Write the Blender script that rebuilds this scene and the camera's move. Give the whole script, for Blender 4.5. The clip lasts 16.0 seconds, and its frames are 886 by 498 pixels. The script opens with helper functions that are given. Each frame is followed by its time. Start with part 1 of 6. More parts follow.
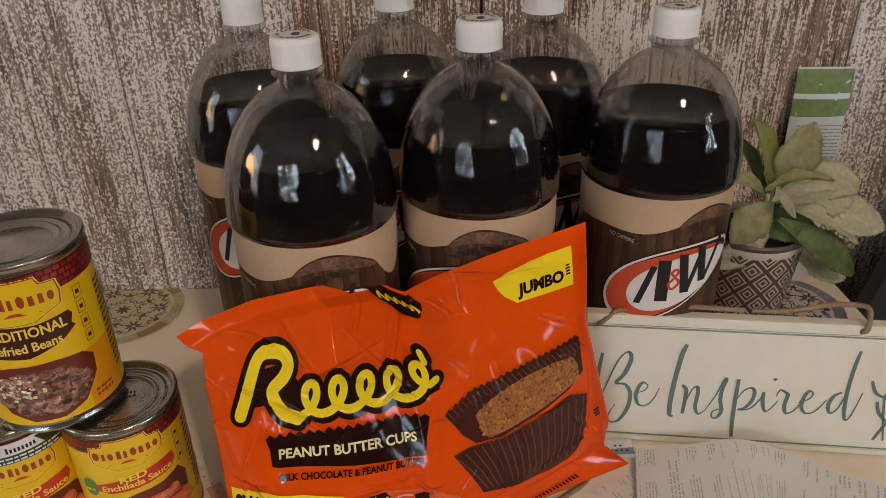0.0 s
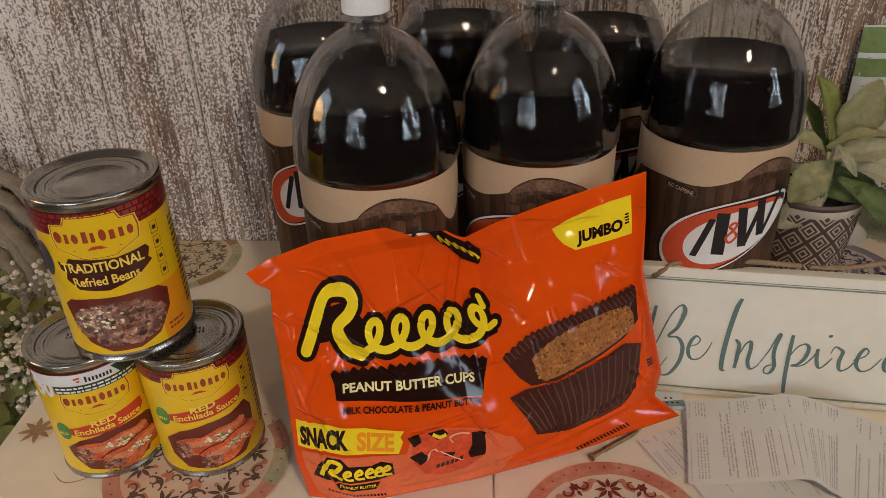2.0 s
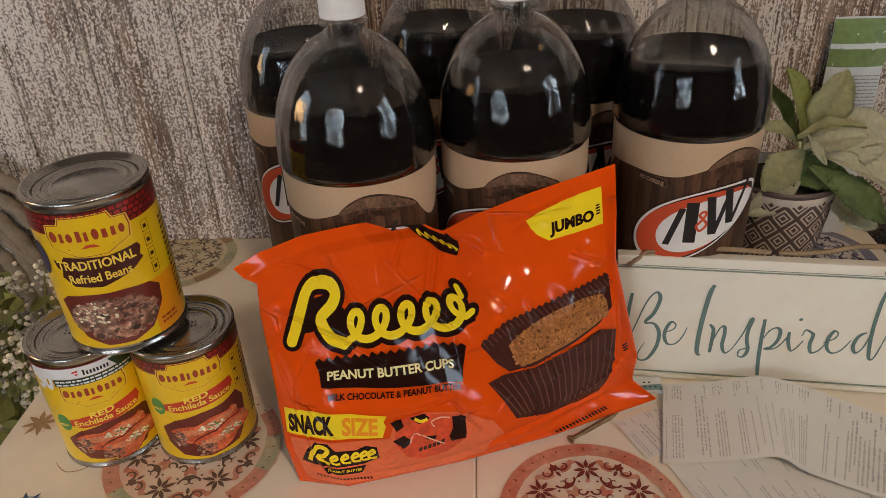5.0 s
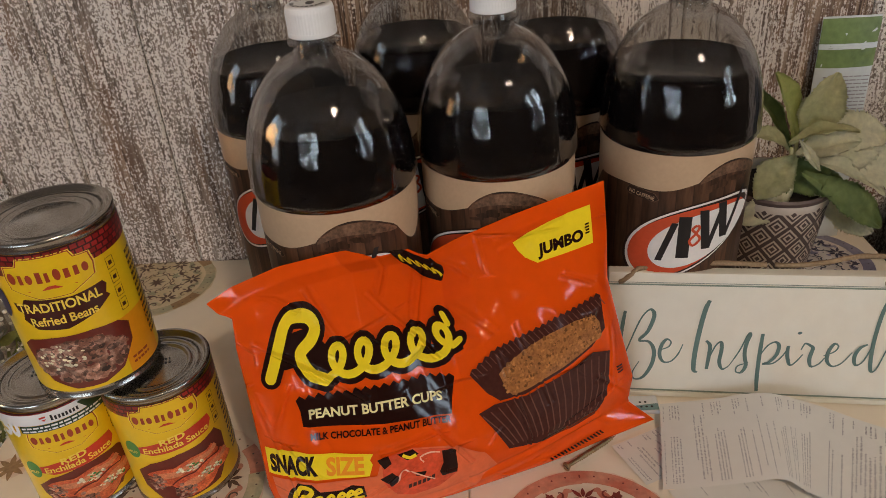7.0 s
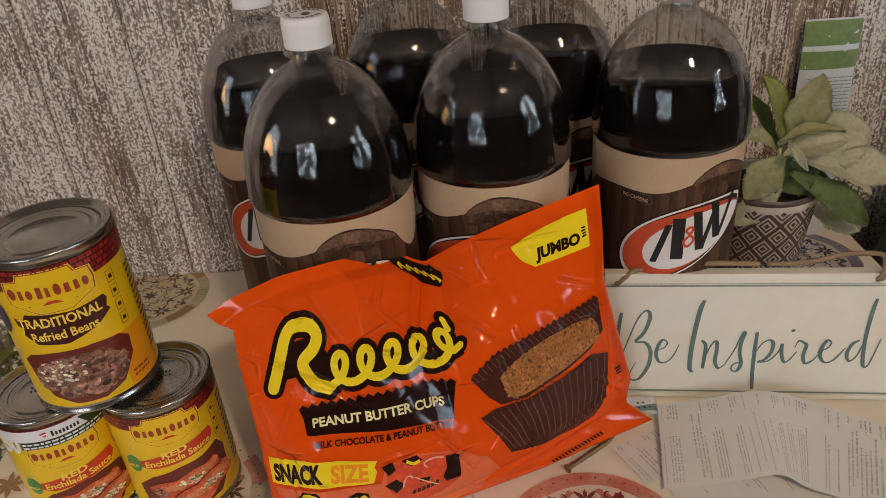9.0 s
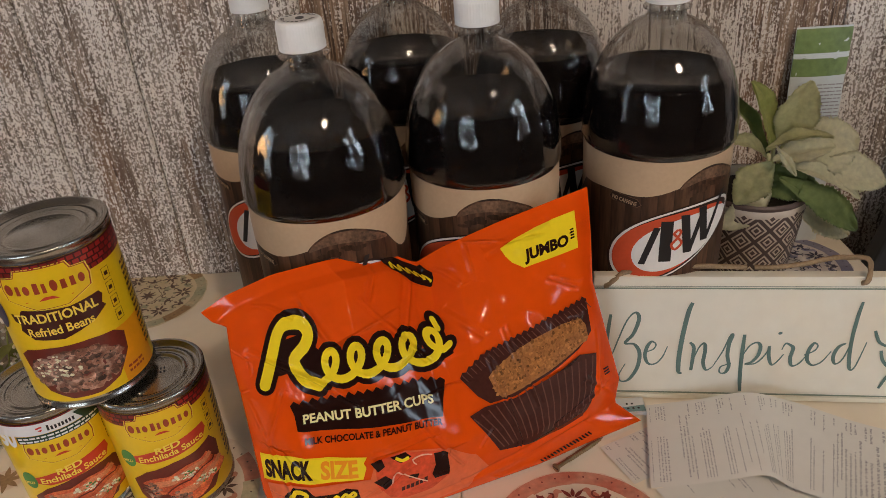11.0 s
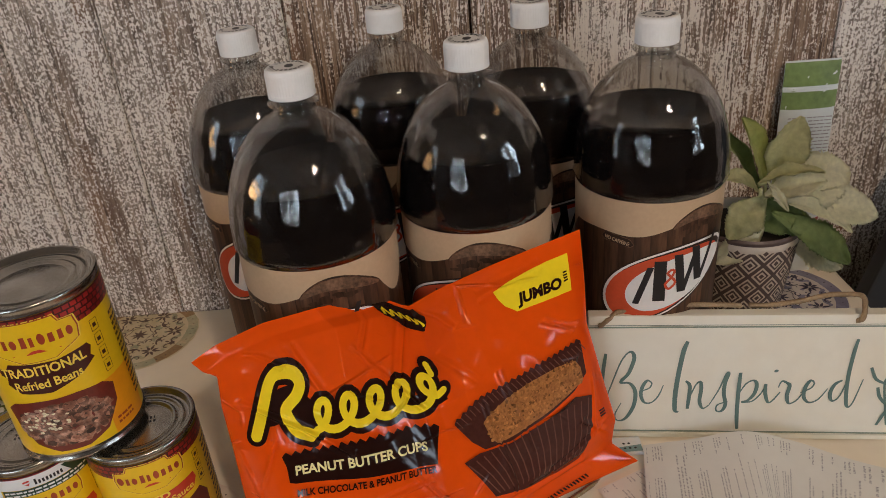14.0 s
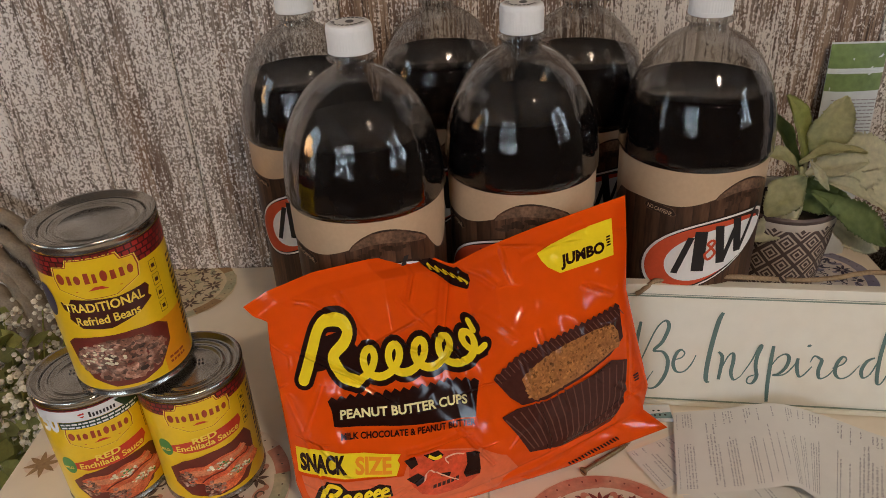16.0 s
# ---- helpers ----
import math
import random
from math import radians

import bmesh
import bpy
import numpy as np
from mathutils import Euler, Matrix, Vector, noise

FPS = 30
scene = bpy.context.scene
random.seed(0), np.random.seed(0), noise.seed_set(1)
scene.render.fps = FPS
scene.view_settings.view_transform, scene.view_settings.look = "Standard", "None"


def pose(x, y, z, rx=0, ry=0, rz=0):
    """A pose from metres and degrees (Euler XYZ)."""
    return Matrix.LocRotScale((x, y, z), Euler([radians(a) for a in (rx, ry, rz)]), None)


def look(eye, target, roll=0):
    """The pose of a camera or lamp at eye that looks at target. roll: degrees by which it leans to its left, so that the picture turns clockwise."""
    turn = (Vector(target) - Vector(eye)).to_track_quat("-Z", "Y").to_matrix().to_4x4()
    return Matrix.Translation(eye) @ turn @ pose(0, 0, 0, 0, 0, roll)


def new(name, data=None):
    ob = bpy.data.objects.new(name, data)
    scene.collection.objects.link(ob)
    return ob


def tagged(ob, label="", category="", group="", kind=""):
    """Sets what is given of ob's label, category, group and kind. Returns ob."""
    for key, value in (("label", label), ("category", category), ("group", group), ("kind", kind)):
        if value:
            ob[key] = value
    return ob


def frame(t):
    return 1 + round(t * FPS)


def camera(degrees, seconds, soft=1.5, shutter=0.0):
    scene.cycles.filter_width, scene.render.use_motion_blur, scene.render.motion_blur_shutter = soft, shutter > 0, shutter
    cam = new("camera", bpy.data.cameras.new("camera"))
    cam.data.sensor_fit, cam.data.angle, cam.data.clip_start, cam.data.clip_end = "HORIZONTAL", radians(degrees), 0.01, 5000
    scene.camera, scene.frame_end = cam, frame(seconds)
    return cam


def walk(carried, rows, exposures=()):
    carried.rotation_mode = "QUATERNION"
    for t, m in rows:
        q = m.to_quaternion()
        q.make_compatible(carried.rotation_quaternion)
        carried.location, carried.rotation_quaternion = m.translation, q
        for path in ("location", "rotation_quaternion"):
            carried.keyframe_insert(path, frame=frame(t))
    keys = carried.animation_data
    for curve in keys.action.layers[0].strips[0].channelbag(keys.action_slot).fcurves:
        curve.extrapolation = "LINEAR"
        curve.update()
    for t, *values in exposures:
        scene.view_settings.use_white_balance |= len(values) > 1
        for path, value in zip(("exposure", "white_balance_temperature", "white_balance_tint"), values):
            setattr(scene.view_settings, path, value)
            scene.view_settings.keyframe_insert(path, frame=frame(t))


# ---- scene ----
# ---------------- camera ----------------
cam = camera(61.22, 16.0, soft=0.65)
PATH = [
    (0.0, 0.0000, 0.0000, 1.1628, 60.92, 1.28, -0.78),
    (0.5, -0.0004, -0.0023, 1.1592, 60.50, 1.38, -0.71),
    (1.0, -0.0007, -0.0026, 1.1569, 59.98, 1.54, -0.22),
    (1.5, -0.0038, -0.0036, 1.1566, 59.28, 1.59, 0.93),
    (2.0, -0.0157, -0.0177, 1.1523, 59.01, 1.59, 2.23),
    (2.5, -0.0188, -0.0307, 1.1628, 59.00, 1.53, 2.66),
    (3.0, -0.0089, -0.0431, 1.1617, 58.89, 1.55, 2.84),
    (3.5, -0.0007, -0.0503, 1.1619, 58.79, 1.73, 2.96),
    (4.0, 0.0039, -0.0476, 1.1584, 58.67, 2.20, 3.01),
    (6.5, 0.0038, -0.0163, 1.1637, 58.84, 3.66, 0.62),
    (7.0, 0.0063, -0.0084, 1.1623, 58.65, 3.87, 0.39),
    (7.5, 0.0084, 0.0017, 1.1611, 58.67, 3.98, 0.13),
    (8.0, 0.0039, 0.0024, 1.1641, 58.79, 4.05, -0.22),
    (8.5, -0.0018, -0.0073, 1.1642, 59.02, 4.21, -0.75),
    (9.0, -0.0024, -0.0120, 1.1641, 59.12, 4.35, -1.24),
    (9.5, 0.0031, -0.0167, 1.1636, 59.37, 4.25, -1.30),
    (12.0, 0.0073, -0.0216, 1.1675, 60.04, 4.15, -0.55),
    (12.5, 0.0098, -0.0207, 1.1746, 60.49, 4.61, -0.94),
    (13.0, 0.0082, -0.0128, 1.1765, 60.77, 4.88, -1.35),
    (13.5, 0.0011, -0.0126, 1.1771, 60.98, 4.82, -1.48),
    (14.0, 0.0079, -0.0100, 1.1772, 61.02, 4.51, -1.60),
    (14.5, 0.0047, -0.0083, 1.1732, 60.74, 4.11, -1.57),
    (15.0, 0.0020, -0.0091, 1.1709, 60.31, 3.74, -1.16),
    (15.5, -0.0017, -0.0069, 1.1685, 59.99, 3.33, -0.23),
    (16.0, -0.0129, -0.0277, 1.1709, 59.77, 2.92, 0.71),
]
walk(cam, [(t, pose(x, y, z, rx, ry, rz)) for t, x, y, z, rx, ry, rz in PATH], [(0.0, 0.41, 6680, 18), (16.0, 0.41, 6680, 18)])

# ---------------- light ----------------
T = 0.75            # height of the table top
WALL_Y = 0.673      # face of the panelled wall

world = bpy.data.worlds.new("sky")
scene.world = world
world.use_nodes = True
wn = world.node_tree
sky = wn.nodes.new("ShaderNodeTexSky")
sky.sky_type = "NISHITA"
sky.sun_disc = False
sky.sun_elevation = radians(35)
sky.sun_rotation = radians(200)
wn.links.new(sky.outputs[0], wn.nodes["Background"].inputs[0])
wn.nodes["Background"].inputs[1].default_value = 0.12


def area_lamp(name, m, sx, sy, watts, color):
    d = bpy.data.lights.new(name, "AREA")
    d.shape, d.size, d.size_y, d.energy, d.color = "RECTANGLE", sx, sy, watts, color
    ob = new(name, d)
    ob.matrix_world = m
    return ob


# daylight in the three window openings, and the ceiling bulb
area_lamp("window_light", look((-1.45, -2.69, 1.5), (-1.45, 0.0, 1.5)), 1.40, 1.40, 58, (0.68, 0.85, 1.0))
area_lamp("window_light", look((2.69, -1.25, 1.5), (0.0, -1.25, 1.5)), 1.10, 1.30, 46, (0.68, 0.85, 1.0))
area_lamp("window_light", look((-2.69, -0.55, 1.5), (0.0, -0.55, 1.5)), 0.60, 1.30, 6, (0.68, 0.85, 1.0))
bulb = bpy.data.lights.new("bulb_light", "SPOT")
bulb.spot_size, bulb.spot_blend = radians(160), 0.3
bulb.energy, bulb.color, bulb.shadow_soft_size = 27, (1.0, 0.80, 0.58), 0.05
new("bulb_light", bulb).location = (0.58, -0.88, 2.15)
lampb = bpy.data.lights.new("lamp_light", "POINT")
lampb.energy, lampb.color, lampb.shadow_soft_size = 5, (1.0, 0.66, 0.34), 0.05
new("lamp_light", lampb).location = (-1.45, 0.1, 1.32)

# ---------------- materials ----------------


def mat(name, color, rough=0.5, metal=0.0, var=0.12, scale=60.0, bump=0.0, bscale=250.0, coat=0.0, stretch=(1, 1, 1), spec=0.5, island=0.0, alt=None, each=False, crinkle=0.0):
    """A surface with grain at two scales: var shifts the value, alt is a second colour for broad stains."""
    m = bpy.data.materials.new(name)
    m.use_nodes = True
    n, l = m.node_tree.nodes, m.node_tree.links
    b = n["Principled BSDF"]
    b.inputs["Roughness"].default_value = rough
    b.inputs["Metallic"].default_value = metal
    b.inputs["Coat Weight"].default_value = coat
    b.inputs["Coat Roughness"].default_value = 0.08
    b.inputs["Specular IOR Level"].default_value = spec
    tc = n.new("ShaderNodeTexCoord")
    mp = n.new("ShaderNodeMapping")
    mp.inputs["Scale"].default_value = stretch
    l.new(tc.outputs["Object"], mp.inputs["Vector"])
    fine = n.new("ShaderNodeTexNoise")
    fine.inputs["Scale"].default_value = scale * 6
    fine.inputs["Detail"].default_value = 4
    broad = n.new("ShaderNodeTexNoise")
    broad.inputs["Scale"].default_value = scale
    broad.inputs["Detail"].default_value = 5
    l.new(mp.outputs[0], fine.inputs["Vector"])
    l.new(mp.outputs[0], broad.inputs["Vector"])
    add = n.new("ShaderNodeMath")
    add.operation = "MULTIPLY_ADD"
    add.inputs[1].default_value = 0.5
    l.new(fine.outputs["Fac"], add.inputs[0])
    half = n.new("ShaderNodeMath")
    half.operation = "MULTIPLY"
    half.inputs[1].default_value = 0.5
    l.new(broad.outputs["Fac"], half.inputs[0])
    l.new(half.outputs[0], add.inputs[2])
    mr = n.new("ShaderNodeMapRange")
    mr.inputs["From Min"].default_value, mr.inputs["From Max"].default_value = 0.3, 0.7
    mr.inputs["To Min"].default_value, mr.inputs["To Max"].default_value = 1 - var, 1 + var
    l.new(add.outputs[0], mr.inputs["Value"])
    val = mr.outputs[0]
    if island:
        geo = n.new("ShaderNodeObjectInfo" if each else "ShaderNodeNewGeometry")
        r2 = n.new("ShaderNodeMapRange")
        r2.inputs["To Min"].default_value, r2.inputs["To Max"].default_value = 1 - island, 1 + island
        l.new(geo.outputs["Random" if each else "Random Per Island"], r2.inputs["Value"])
        mul = n.new("ShaderNodeMath")
        mul.operation = "MULTIPLY"
        l.new(val, mul.inputs[0])
        l.new(r2.outputs[0], mul.inputs[1])
        val = mul.outputs[0]
    hsv = n.new("ShaderNodeHueSaturation")
    hsv.inputs["Color"].default_value = (*color, 1)
    if alt:
        mix = n.new("ShaderNodeMix")
        mix.data_type = "RGBA"
        mix.inputs["A"].default_value, mix.inputs["B"].default_value = (*color, 1), (*alt, 1)
        st = n.new("ShaderNodeMapRange")
        st.inputs["From Min"].default_value, st.inputs["From Max"].default_value = 0.45, 0.7
        l.new(broad.outputs["Fac"], st.inputs["Value"])
        l.new(st.outputs[0], mix.inputs["Factor"])
        l.new(mix.outputs["Result"], hsv.inputs["Color"])
    l.new(val, hsv.inputs["Value"])
    l.new(hsv.outputs[0], b.inputs["Base Color"])
    if bump:
        bn = n.new("ShaderNodeTexNoise")
        bn.inputs["Scale"].default_value = bscale
        bn.inputs["Detail"].default_value = 3
        l.new(mp.outputs[0], bn.inputs["Vector"])
        bp = n.new("ShaderNodeBump")
        bp.inputs["Strength"].default_value = bump
        bp.inputs["Distance"].default_value = 0.002
        l.new(bn.outputs["Fac"], bp.inputs["Height"])
        l.new(bp.outputs[0], b.inputs["Normal"])
    if crinkle:
        # sharp straight folds, strongest in patches
        vo = n.new("ShaderNodeTexVoronoi")
        vo.feature = "DISTANCE_TO_EDGE"
        vo.inputs["Scale"].default_value = 17
        turn = n.new("ShaderNodeMapping")
        turn.inputs["Rotation"].default_value = (0.3, 0.9, 0.2)
        turn.inputs["Scale"].default_value = (0.55, 1.0, 1.7)
        l.new(tc.outputs["Object"], turn.inputs["Vector"])
        l.new(turn.outputs[0], vo.inputs["Vector"])
        fold = n.new("ShaderNodeMapRange")
        fold.interpolation_type = "SMOOTHSTEP"
        fold.inputs["From Min"].default_value, fold.inputs["From Max"].default_value = 0.0, 0.030
        fold.inputs["To Min"].default_value, fold.inputs["To Max"].default_value = 1.0, 0.0
        l.new(vo.outputs["Distance"], fold.inputs["Value"])
        pt = n.new("ShaderNodeTexNoise")
        pt.inputs["Scale"].default_value, pt.inputs["Detail"].default_value = 30, 2
        l.new(tc.outputs["Object"], pt.inputs["Vector"])
        pk = n.new("ShaderNodeMapRange")
        pk.inputs["From Min"].default_value, pk.inputs["From Max"].default_value = 0.54, 0.70
        l.new(pt.outputs["Fac"], pk.inputs["Value"])
        pr = n.new("ShaderNodeMath")
        pr.operation = "MULTIPLY"
        l.new(fold.outputs[0], pr.inputs[0])
        l.new(pk.outputs[0], pr.inputs[1])
        cb = n.new("ShaderNodeBump")
        cb.inputs["Strength"].default_value = 1.0
        cb.inputs["Distance"].default_value = crinkle
        l.new(pr.outputs[0], cb.inputs["Height"])
        if bump:
            l.new(bp.outputs[0], cb.inputs["Normal"])
        l.new(cb.outputs[0], b.inputs["Normal"])
    return m


def clear_mat(name, tint, edge=0.6, rough=0.02, base=0.045, haze=0.0, wave=0.0):
    """Thin clear sheet: see-through, with gloss that grows towards grazing view, faint haze and an uneven surface."""
    m = bpy.data.materials.new(name)
    m.use_nodes = True
    n, l = m.node_tree.nodes, m.node_tree.links
    n.remove(n["Principled BSDF"])
    tr = n.new("ShaderNodeBsdfTransparent")
    tr.inputs[0].default_value = (*tint, 1)
    gl = n.new("ShaderNodeBsdfGlossy")
    gl.inputs["Roughness"].default_value = rough
    lw = n.new("ShaderNodeLayerWeight")
    lw.inputs["Blend"].default_value = 0.5
    if wave:
        tc = n.new("ShaderNodeTexCoord")
        mp = n.new("ShaderNodeMapping")
        mp.inputs["Scale"].default_value = (1, 1, 0.45)
        l.new(tc.outputs["Object"], mp.inputs["Vector"])
        heights = []
        for scale, amount in ((55, 1.0), (170, 0.25)):
            tx = n.new("ShaderNodeTexNoise")
            tx.inputs["Scale"].default_value, tx.inputs["Detail"].default_value = scale, 2
            l.new(mp.outputs[0], tx.inputs["Vector"])
            k = n.new("ShaderNodeMath")
            k.operation = "MULTIPLY"
            k.inputs[1].default_value = amount
            l.new(tx.outputs["Fac"], k.inputs[0])
            heights.append(k.outputs[0])
        ad = n.new("ShaderNodeMath")
        l.new(heights[0], ad.inputs[0])
        l.new(heights[1], ad.inputs[1])
        bp = n.new("ShaderNodeBump")
        bp.inputs["Strength"].default_value = 1.0
        bp.inputs["Distance"].default_value = wave
        l.new(ad.outputs[0], bp.inputs["Height"])
        l.new(bp.outputs[0], gl.inputs["Normal"])
    pw = n.new("ShaderNodeMath")
    pw.operation = "POWER"
    pw.inputs[1].default_value = 2.2
    l.new(lw.outputs["Facing"], pw.inputs[0])
    ma = n.new("ShaderNodeMath")
    ma.operation = "MULTIPLY_ADD"
    ma.inputs[1].default_value, ma.inputs[2].default_value = edge, base
    l.new(pw.outputs[0], ma.inputs[0])
    mx = n.new("ShaderNodeMixShader")
    l.new(ma.outputs[0], mx.inputs[0])
    l.new(tr.outputs[0], mx.inputs[1])
    l.new(gl.outputs[0], mx.inputs[2])
    out = mx.outputs[0]
    if haze:
        df = n.new("ShaderNodeBsdfDiffuse")
        df.inputs[0].default_value = (0.8, 0.8, 0.78, 1)
        mh = n.new("ShaderNodeMixShader")
        mh.inputs[0].default_value = haze
        l.new(out, mh.inputs[1])
        l.new(df.outputs[0], mh.inputs[2])
        out = mh.outputs[0]
    l.new(out, n["Material Output"].inputs[0])
    return m


def weathered_wood(name, pale, off):
    """Whitewashed old boards: long brown streaks, chalky speckle, grey patches."""
    m = bpy.data.materials.new(name)
    m.use_nodes = True
    n, l = m.node_tree.nodes, m.node_tree.links
    b = n["Principled BSDF"]
    b.inputs["Roughness"].default_value = 0.62
    b.inputs["Specular IOR Level"].default_value = 0.3
    tc = n.new("ShaderNodeTexCoord")

    def tex(sc, scale, detail=6, rough=0.6, off=0.0, base=off):
        mp = n.new("ShaderNodeMapping")
        mp.inputs["Scale"].default_value = sc
        mp.inputs["Location"].default_value = (off + base, off + base, off + base)
        l.new(tc.outputs["Object"], mp.inputs["Vector"])
        t = n.new("ShaderNodeTexNoise")
        t.inputs["Scale"].default_value, t.inputs["Detail"].default_value, t.inputs["Roughness"].default_value = scale, detail, rough
        l.new(mp.outputs[0], t.inputs["Vector"])
        return t.outputs["Fac"]

    def ramp(src, a, c):
        r = n.new("ShaderNodeMapRange")
        r.inputs["From Min"].default_value, r.inputs["From Max"].default_value = a, c
        l.new(src, r.inputs["Value"])
        return r.outputs[0]

    def mixc(f, a, c):
        x = n.new("ShaderNodeMix")
        x.data_type = "RGBA"
        for key, v in (("A", a), ("B", c)):
            if isinstance(v, tuple):
                x.inputs[key].default_value = (*v, 1)
            else:
                l.new(v, x.inputs[key])
        l.new(f, x.inputs["Factor"])
        return x.outputs["Result"]

    def math(op, a, c):
        x = n.new("ShaderNodeMath")
        x.operation = op
        for i, v in enumerate((a, c)):
            if isinstance(v, float):
                x.inputs[i].default_value = v
            else:
                l.new(v, x.inputs[i])
        return x.outputs[0]

    cool = pale > 0
    streak = tex((1, 1, 0.03), 330, 4, 0.65)
    band = tex((1, 1, 0.03), 48, 4, 0.6, 2.3)
    grain = tex((1, 1, 0.07), 430, 4, 0.7, 3.0)
    fleck = tex((1, 1, 0.85), 400, 3, 0.65, 7.0)
    dust = tex((1, 1, 0.8), 620, 2, 0.7, 5.0)
    patch = tex((1, 1, 0.35), 10, 4, 0.6, 1.7)
    stain = tex((1, 1, 0.25), 22, 3, 0.6, 9.1)
    wood = mixc(ramp(streak, 0.41, 0.58), (0.075, 0.045, 0.030), (0.36, 0.245, 0.165))
    wood = mixc(ramp(band, 0.36, 0.52), (0.16, 0.098, 0.066), wood)
    grey = mixc(ramp(streak, 0.40, 0.58), (0.14, 0.104, 0.080), (0.37, 0.305, 0.25))
    body = mixc(ramp(patch, 0.50 - pale, 0.66 - pale), wood, grey)
    body = mixc(ramp(stain, 0.56, 0.70), body, (0.24, 0.135, 0.080))
    wg, wf = (0.40, 0.60) if cool else (0.60, 0.40)
    chalk = math("ADD", math("ADD", math("MULTIPLY", grain, wg), math("MULTIPLY", fleck, wf)), math("ADD", math("MULTIPLY", patch, 0.34), math("MULTIPLY", dust, 0.14)))
    low = 0.70 if cool else 0.725
    wash = ramp(chalk, low + 0.008, low + 0.060)
    col = mixc(math("MULTIPLY", wash, 0.95), body, (0.80, 0.735, 0.665) if cool else (0.76, 0.67, 0.575))
    l.new(col, b.inputs["Base Color"])
    bp = n.new("ShaderNodeBump")
    bp.inputs["Strength"].default_value = 0.35
    bp.inputs["Distance"].default_value = 0.0015
    l.new(math("ADD", streak, wash), bp.inputs["Height"])
    l.new(bp.outputs[0], b.inputs["Normal"])
    return m


M_WALL = weathered_wood("weathered_boards", 0.0, 0.0)
M_WALL2 = weathered_wood("whitewashed_boards", 0.22, 11.0)
M_TABLE = mat("cream_paint", (0.86, 0.775, 0.62), 0.42, var=0.05, scale=9, bump=0.06, bscale=120, alt=(0.79, 0.69, 0.54))
# unseen walls, coloured dark to cut fill light and bottle reflections
M_ROOM = mat("darkened_plaster", (0.12, 0.10, 0.08), 0.8, var=0.06, scale=4)
M_BACK = mat("board_gap_brown", (0.10, 0.06, 0.04), 0.8, var=0.3)
M_FLOOR = mat("floor_boards", (0.16, 0.10, 0.06), 0.45, var=0.3, scale=5, stretch=(1, 8, 1))
# out-of-view ceiling, kept dark so bottles and lids mirror little of it
M_CEIL = mat("darkened_ceiling", (0.18, 0.165, 0.15), 0.8, var=0.04, scale=3)
M_FRAME = mat("window_frame_paint", (0.75, 0.74, 0.70), 0.5, var=0.05)
M_PET = clear_mat("clear_plastic", (0.93, 0.925, 0.91), 0.8, 0.008, 0.042, 0.003, 0.0010)
M_GLASS = clear_mat("window_glass", (0.95, 0.97, 0.96), 0.6, 0.01)
M_LIQ = mat("root_beer", (0.004, 0.002, 0.0015), 0.012, var=0.1, spec=0.08)
M_CAP = mat("white_cap_plastic", (0.80, 0.79, 0.76), 0.4, var=0.03)
M_INK = mat("black_ink", (0.012, 0.010, 0.010), 0.4, var=0.1)
M_LBROWN = mat("label_planks", (0.062, 0.030, 0.016), 0.38, var=1.1, scale=60, stretch=(1, 1, 0.12), island=0.35, each=True, spec=0.25)
M_LFOAM = mat("label_foam", (0.53, 0.37, 0.23), 0.38, var=0.07, scale=50, spec=0.25)
M_LDARK = mat("label_dark_brown", (0.035, 0.018, 0.012), 0.38, var=0.2, spec=0.25)
M_LWHITE = mat("label_white", (0.78, 0.75, 0.70), 0.38, var=0.04, spec=0.25)
M_LRED = mat("label_red", (0.62, 0.085, 0.03), 0.38, var=0.08, spec=0.25)
M_LBARREL = mat("label_barrel", (0.165, 0.092, 0.054), 0.4, var=0.7, scale=70, spec=0.25)
M_TIN = mat("tin_lid", (0.44, 0.42, 0.38), 0.24, 1.0, var=0.05, scale=40, bump=0.015, bscale=500)
M_YEL = mat("can_yellow", (0.84, 0.54, 0.012), 0.28, var=0.05, coat=0.3)
M_AMB = mat("can_amber", (0.86, 0.33, 0.01), 0.28, var=0.06, coat=0.3)
M_TILE = mat("can_roof_tiles", (0.27, 0.018, 0.016), 0.3, var=0.25, scale=120, coat=0.3, island=0.4)
M_CBROWN = mat("can_brown", (0.055, 0.008, 0.006), 0.3, var=0.15, coat=0.3)
M_CRED = mat("can_red", (0.62, 0.045, 0.02), 0.3, var=0.12, coat=0.3)
M_CYTXT = mat("can_yellow_ink", (0.90, 0.66, 0.10), 0.3, var=0.04)
M_CRTXT = mat("can_red_ink", (0.36, 0.05, 0.02), 0.3, var=0.1)
M_BOWL = mat("bowl_glaze", (0.16, 0.025, 0.015), 0.3, var=0.2, coat=0.3)
M_BEANS = mat("bean_mash", (0.20, 0.085, 0.052), 0.42, var=0.5, scale=160, alt=(0.42, 0.26, 0.19), island=0.85)
M_FOOD = mat("enchilada_red", (0.58, 0.10, 0.035), 0.35, var=0.5, scale=150, alt=(0.62, 0.19, 0.06), island=0.4)
M_SAUCE = mat("sauce_highlight", (0.74, 0.26, 0.12), 0.3, var=0.4, scale=150)
M_CRUMB = mat("crumbled_cheese", (0.74, 0.68, 0.48), 0.4, var=0.3, scale=200, island=0.3)
M_GREEN = mat("green_ink", (0.06, 0.25, 0.05), 0.3, var=0.1)
M_DKGREEN = mat("dark_green_ink", (0.012, 0.045, 0.02), 0.3, var=0.1)
M_STICK = mat("coupon_white", (0.78, 0.78, 0.76), 0.4, var=0.03)
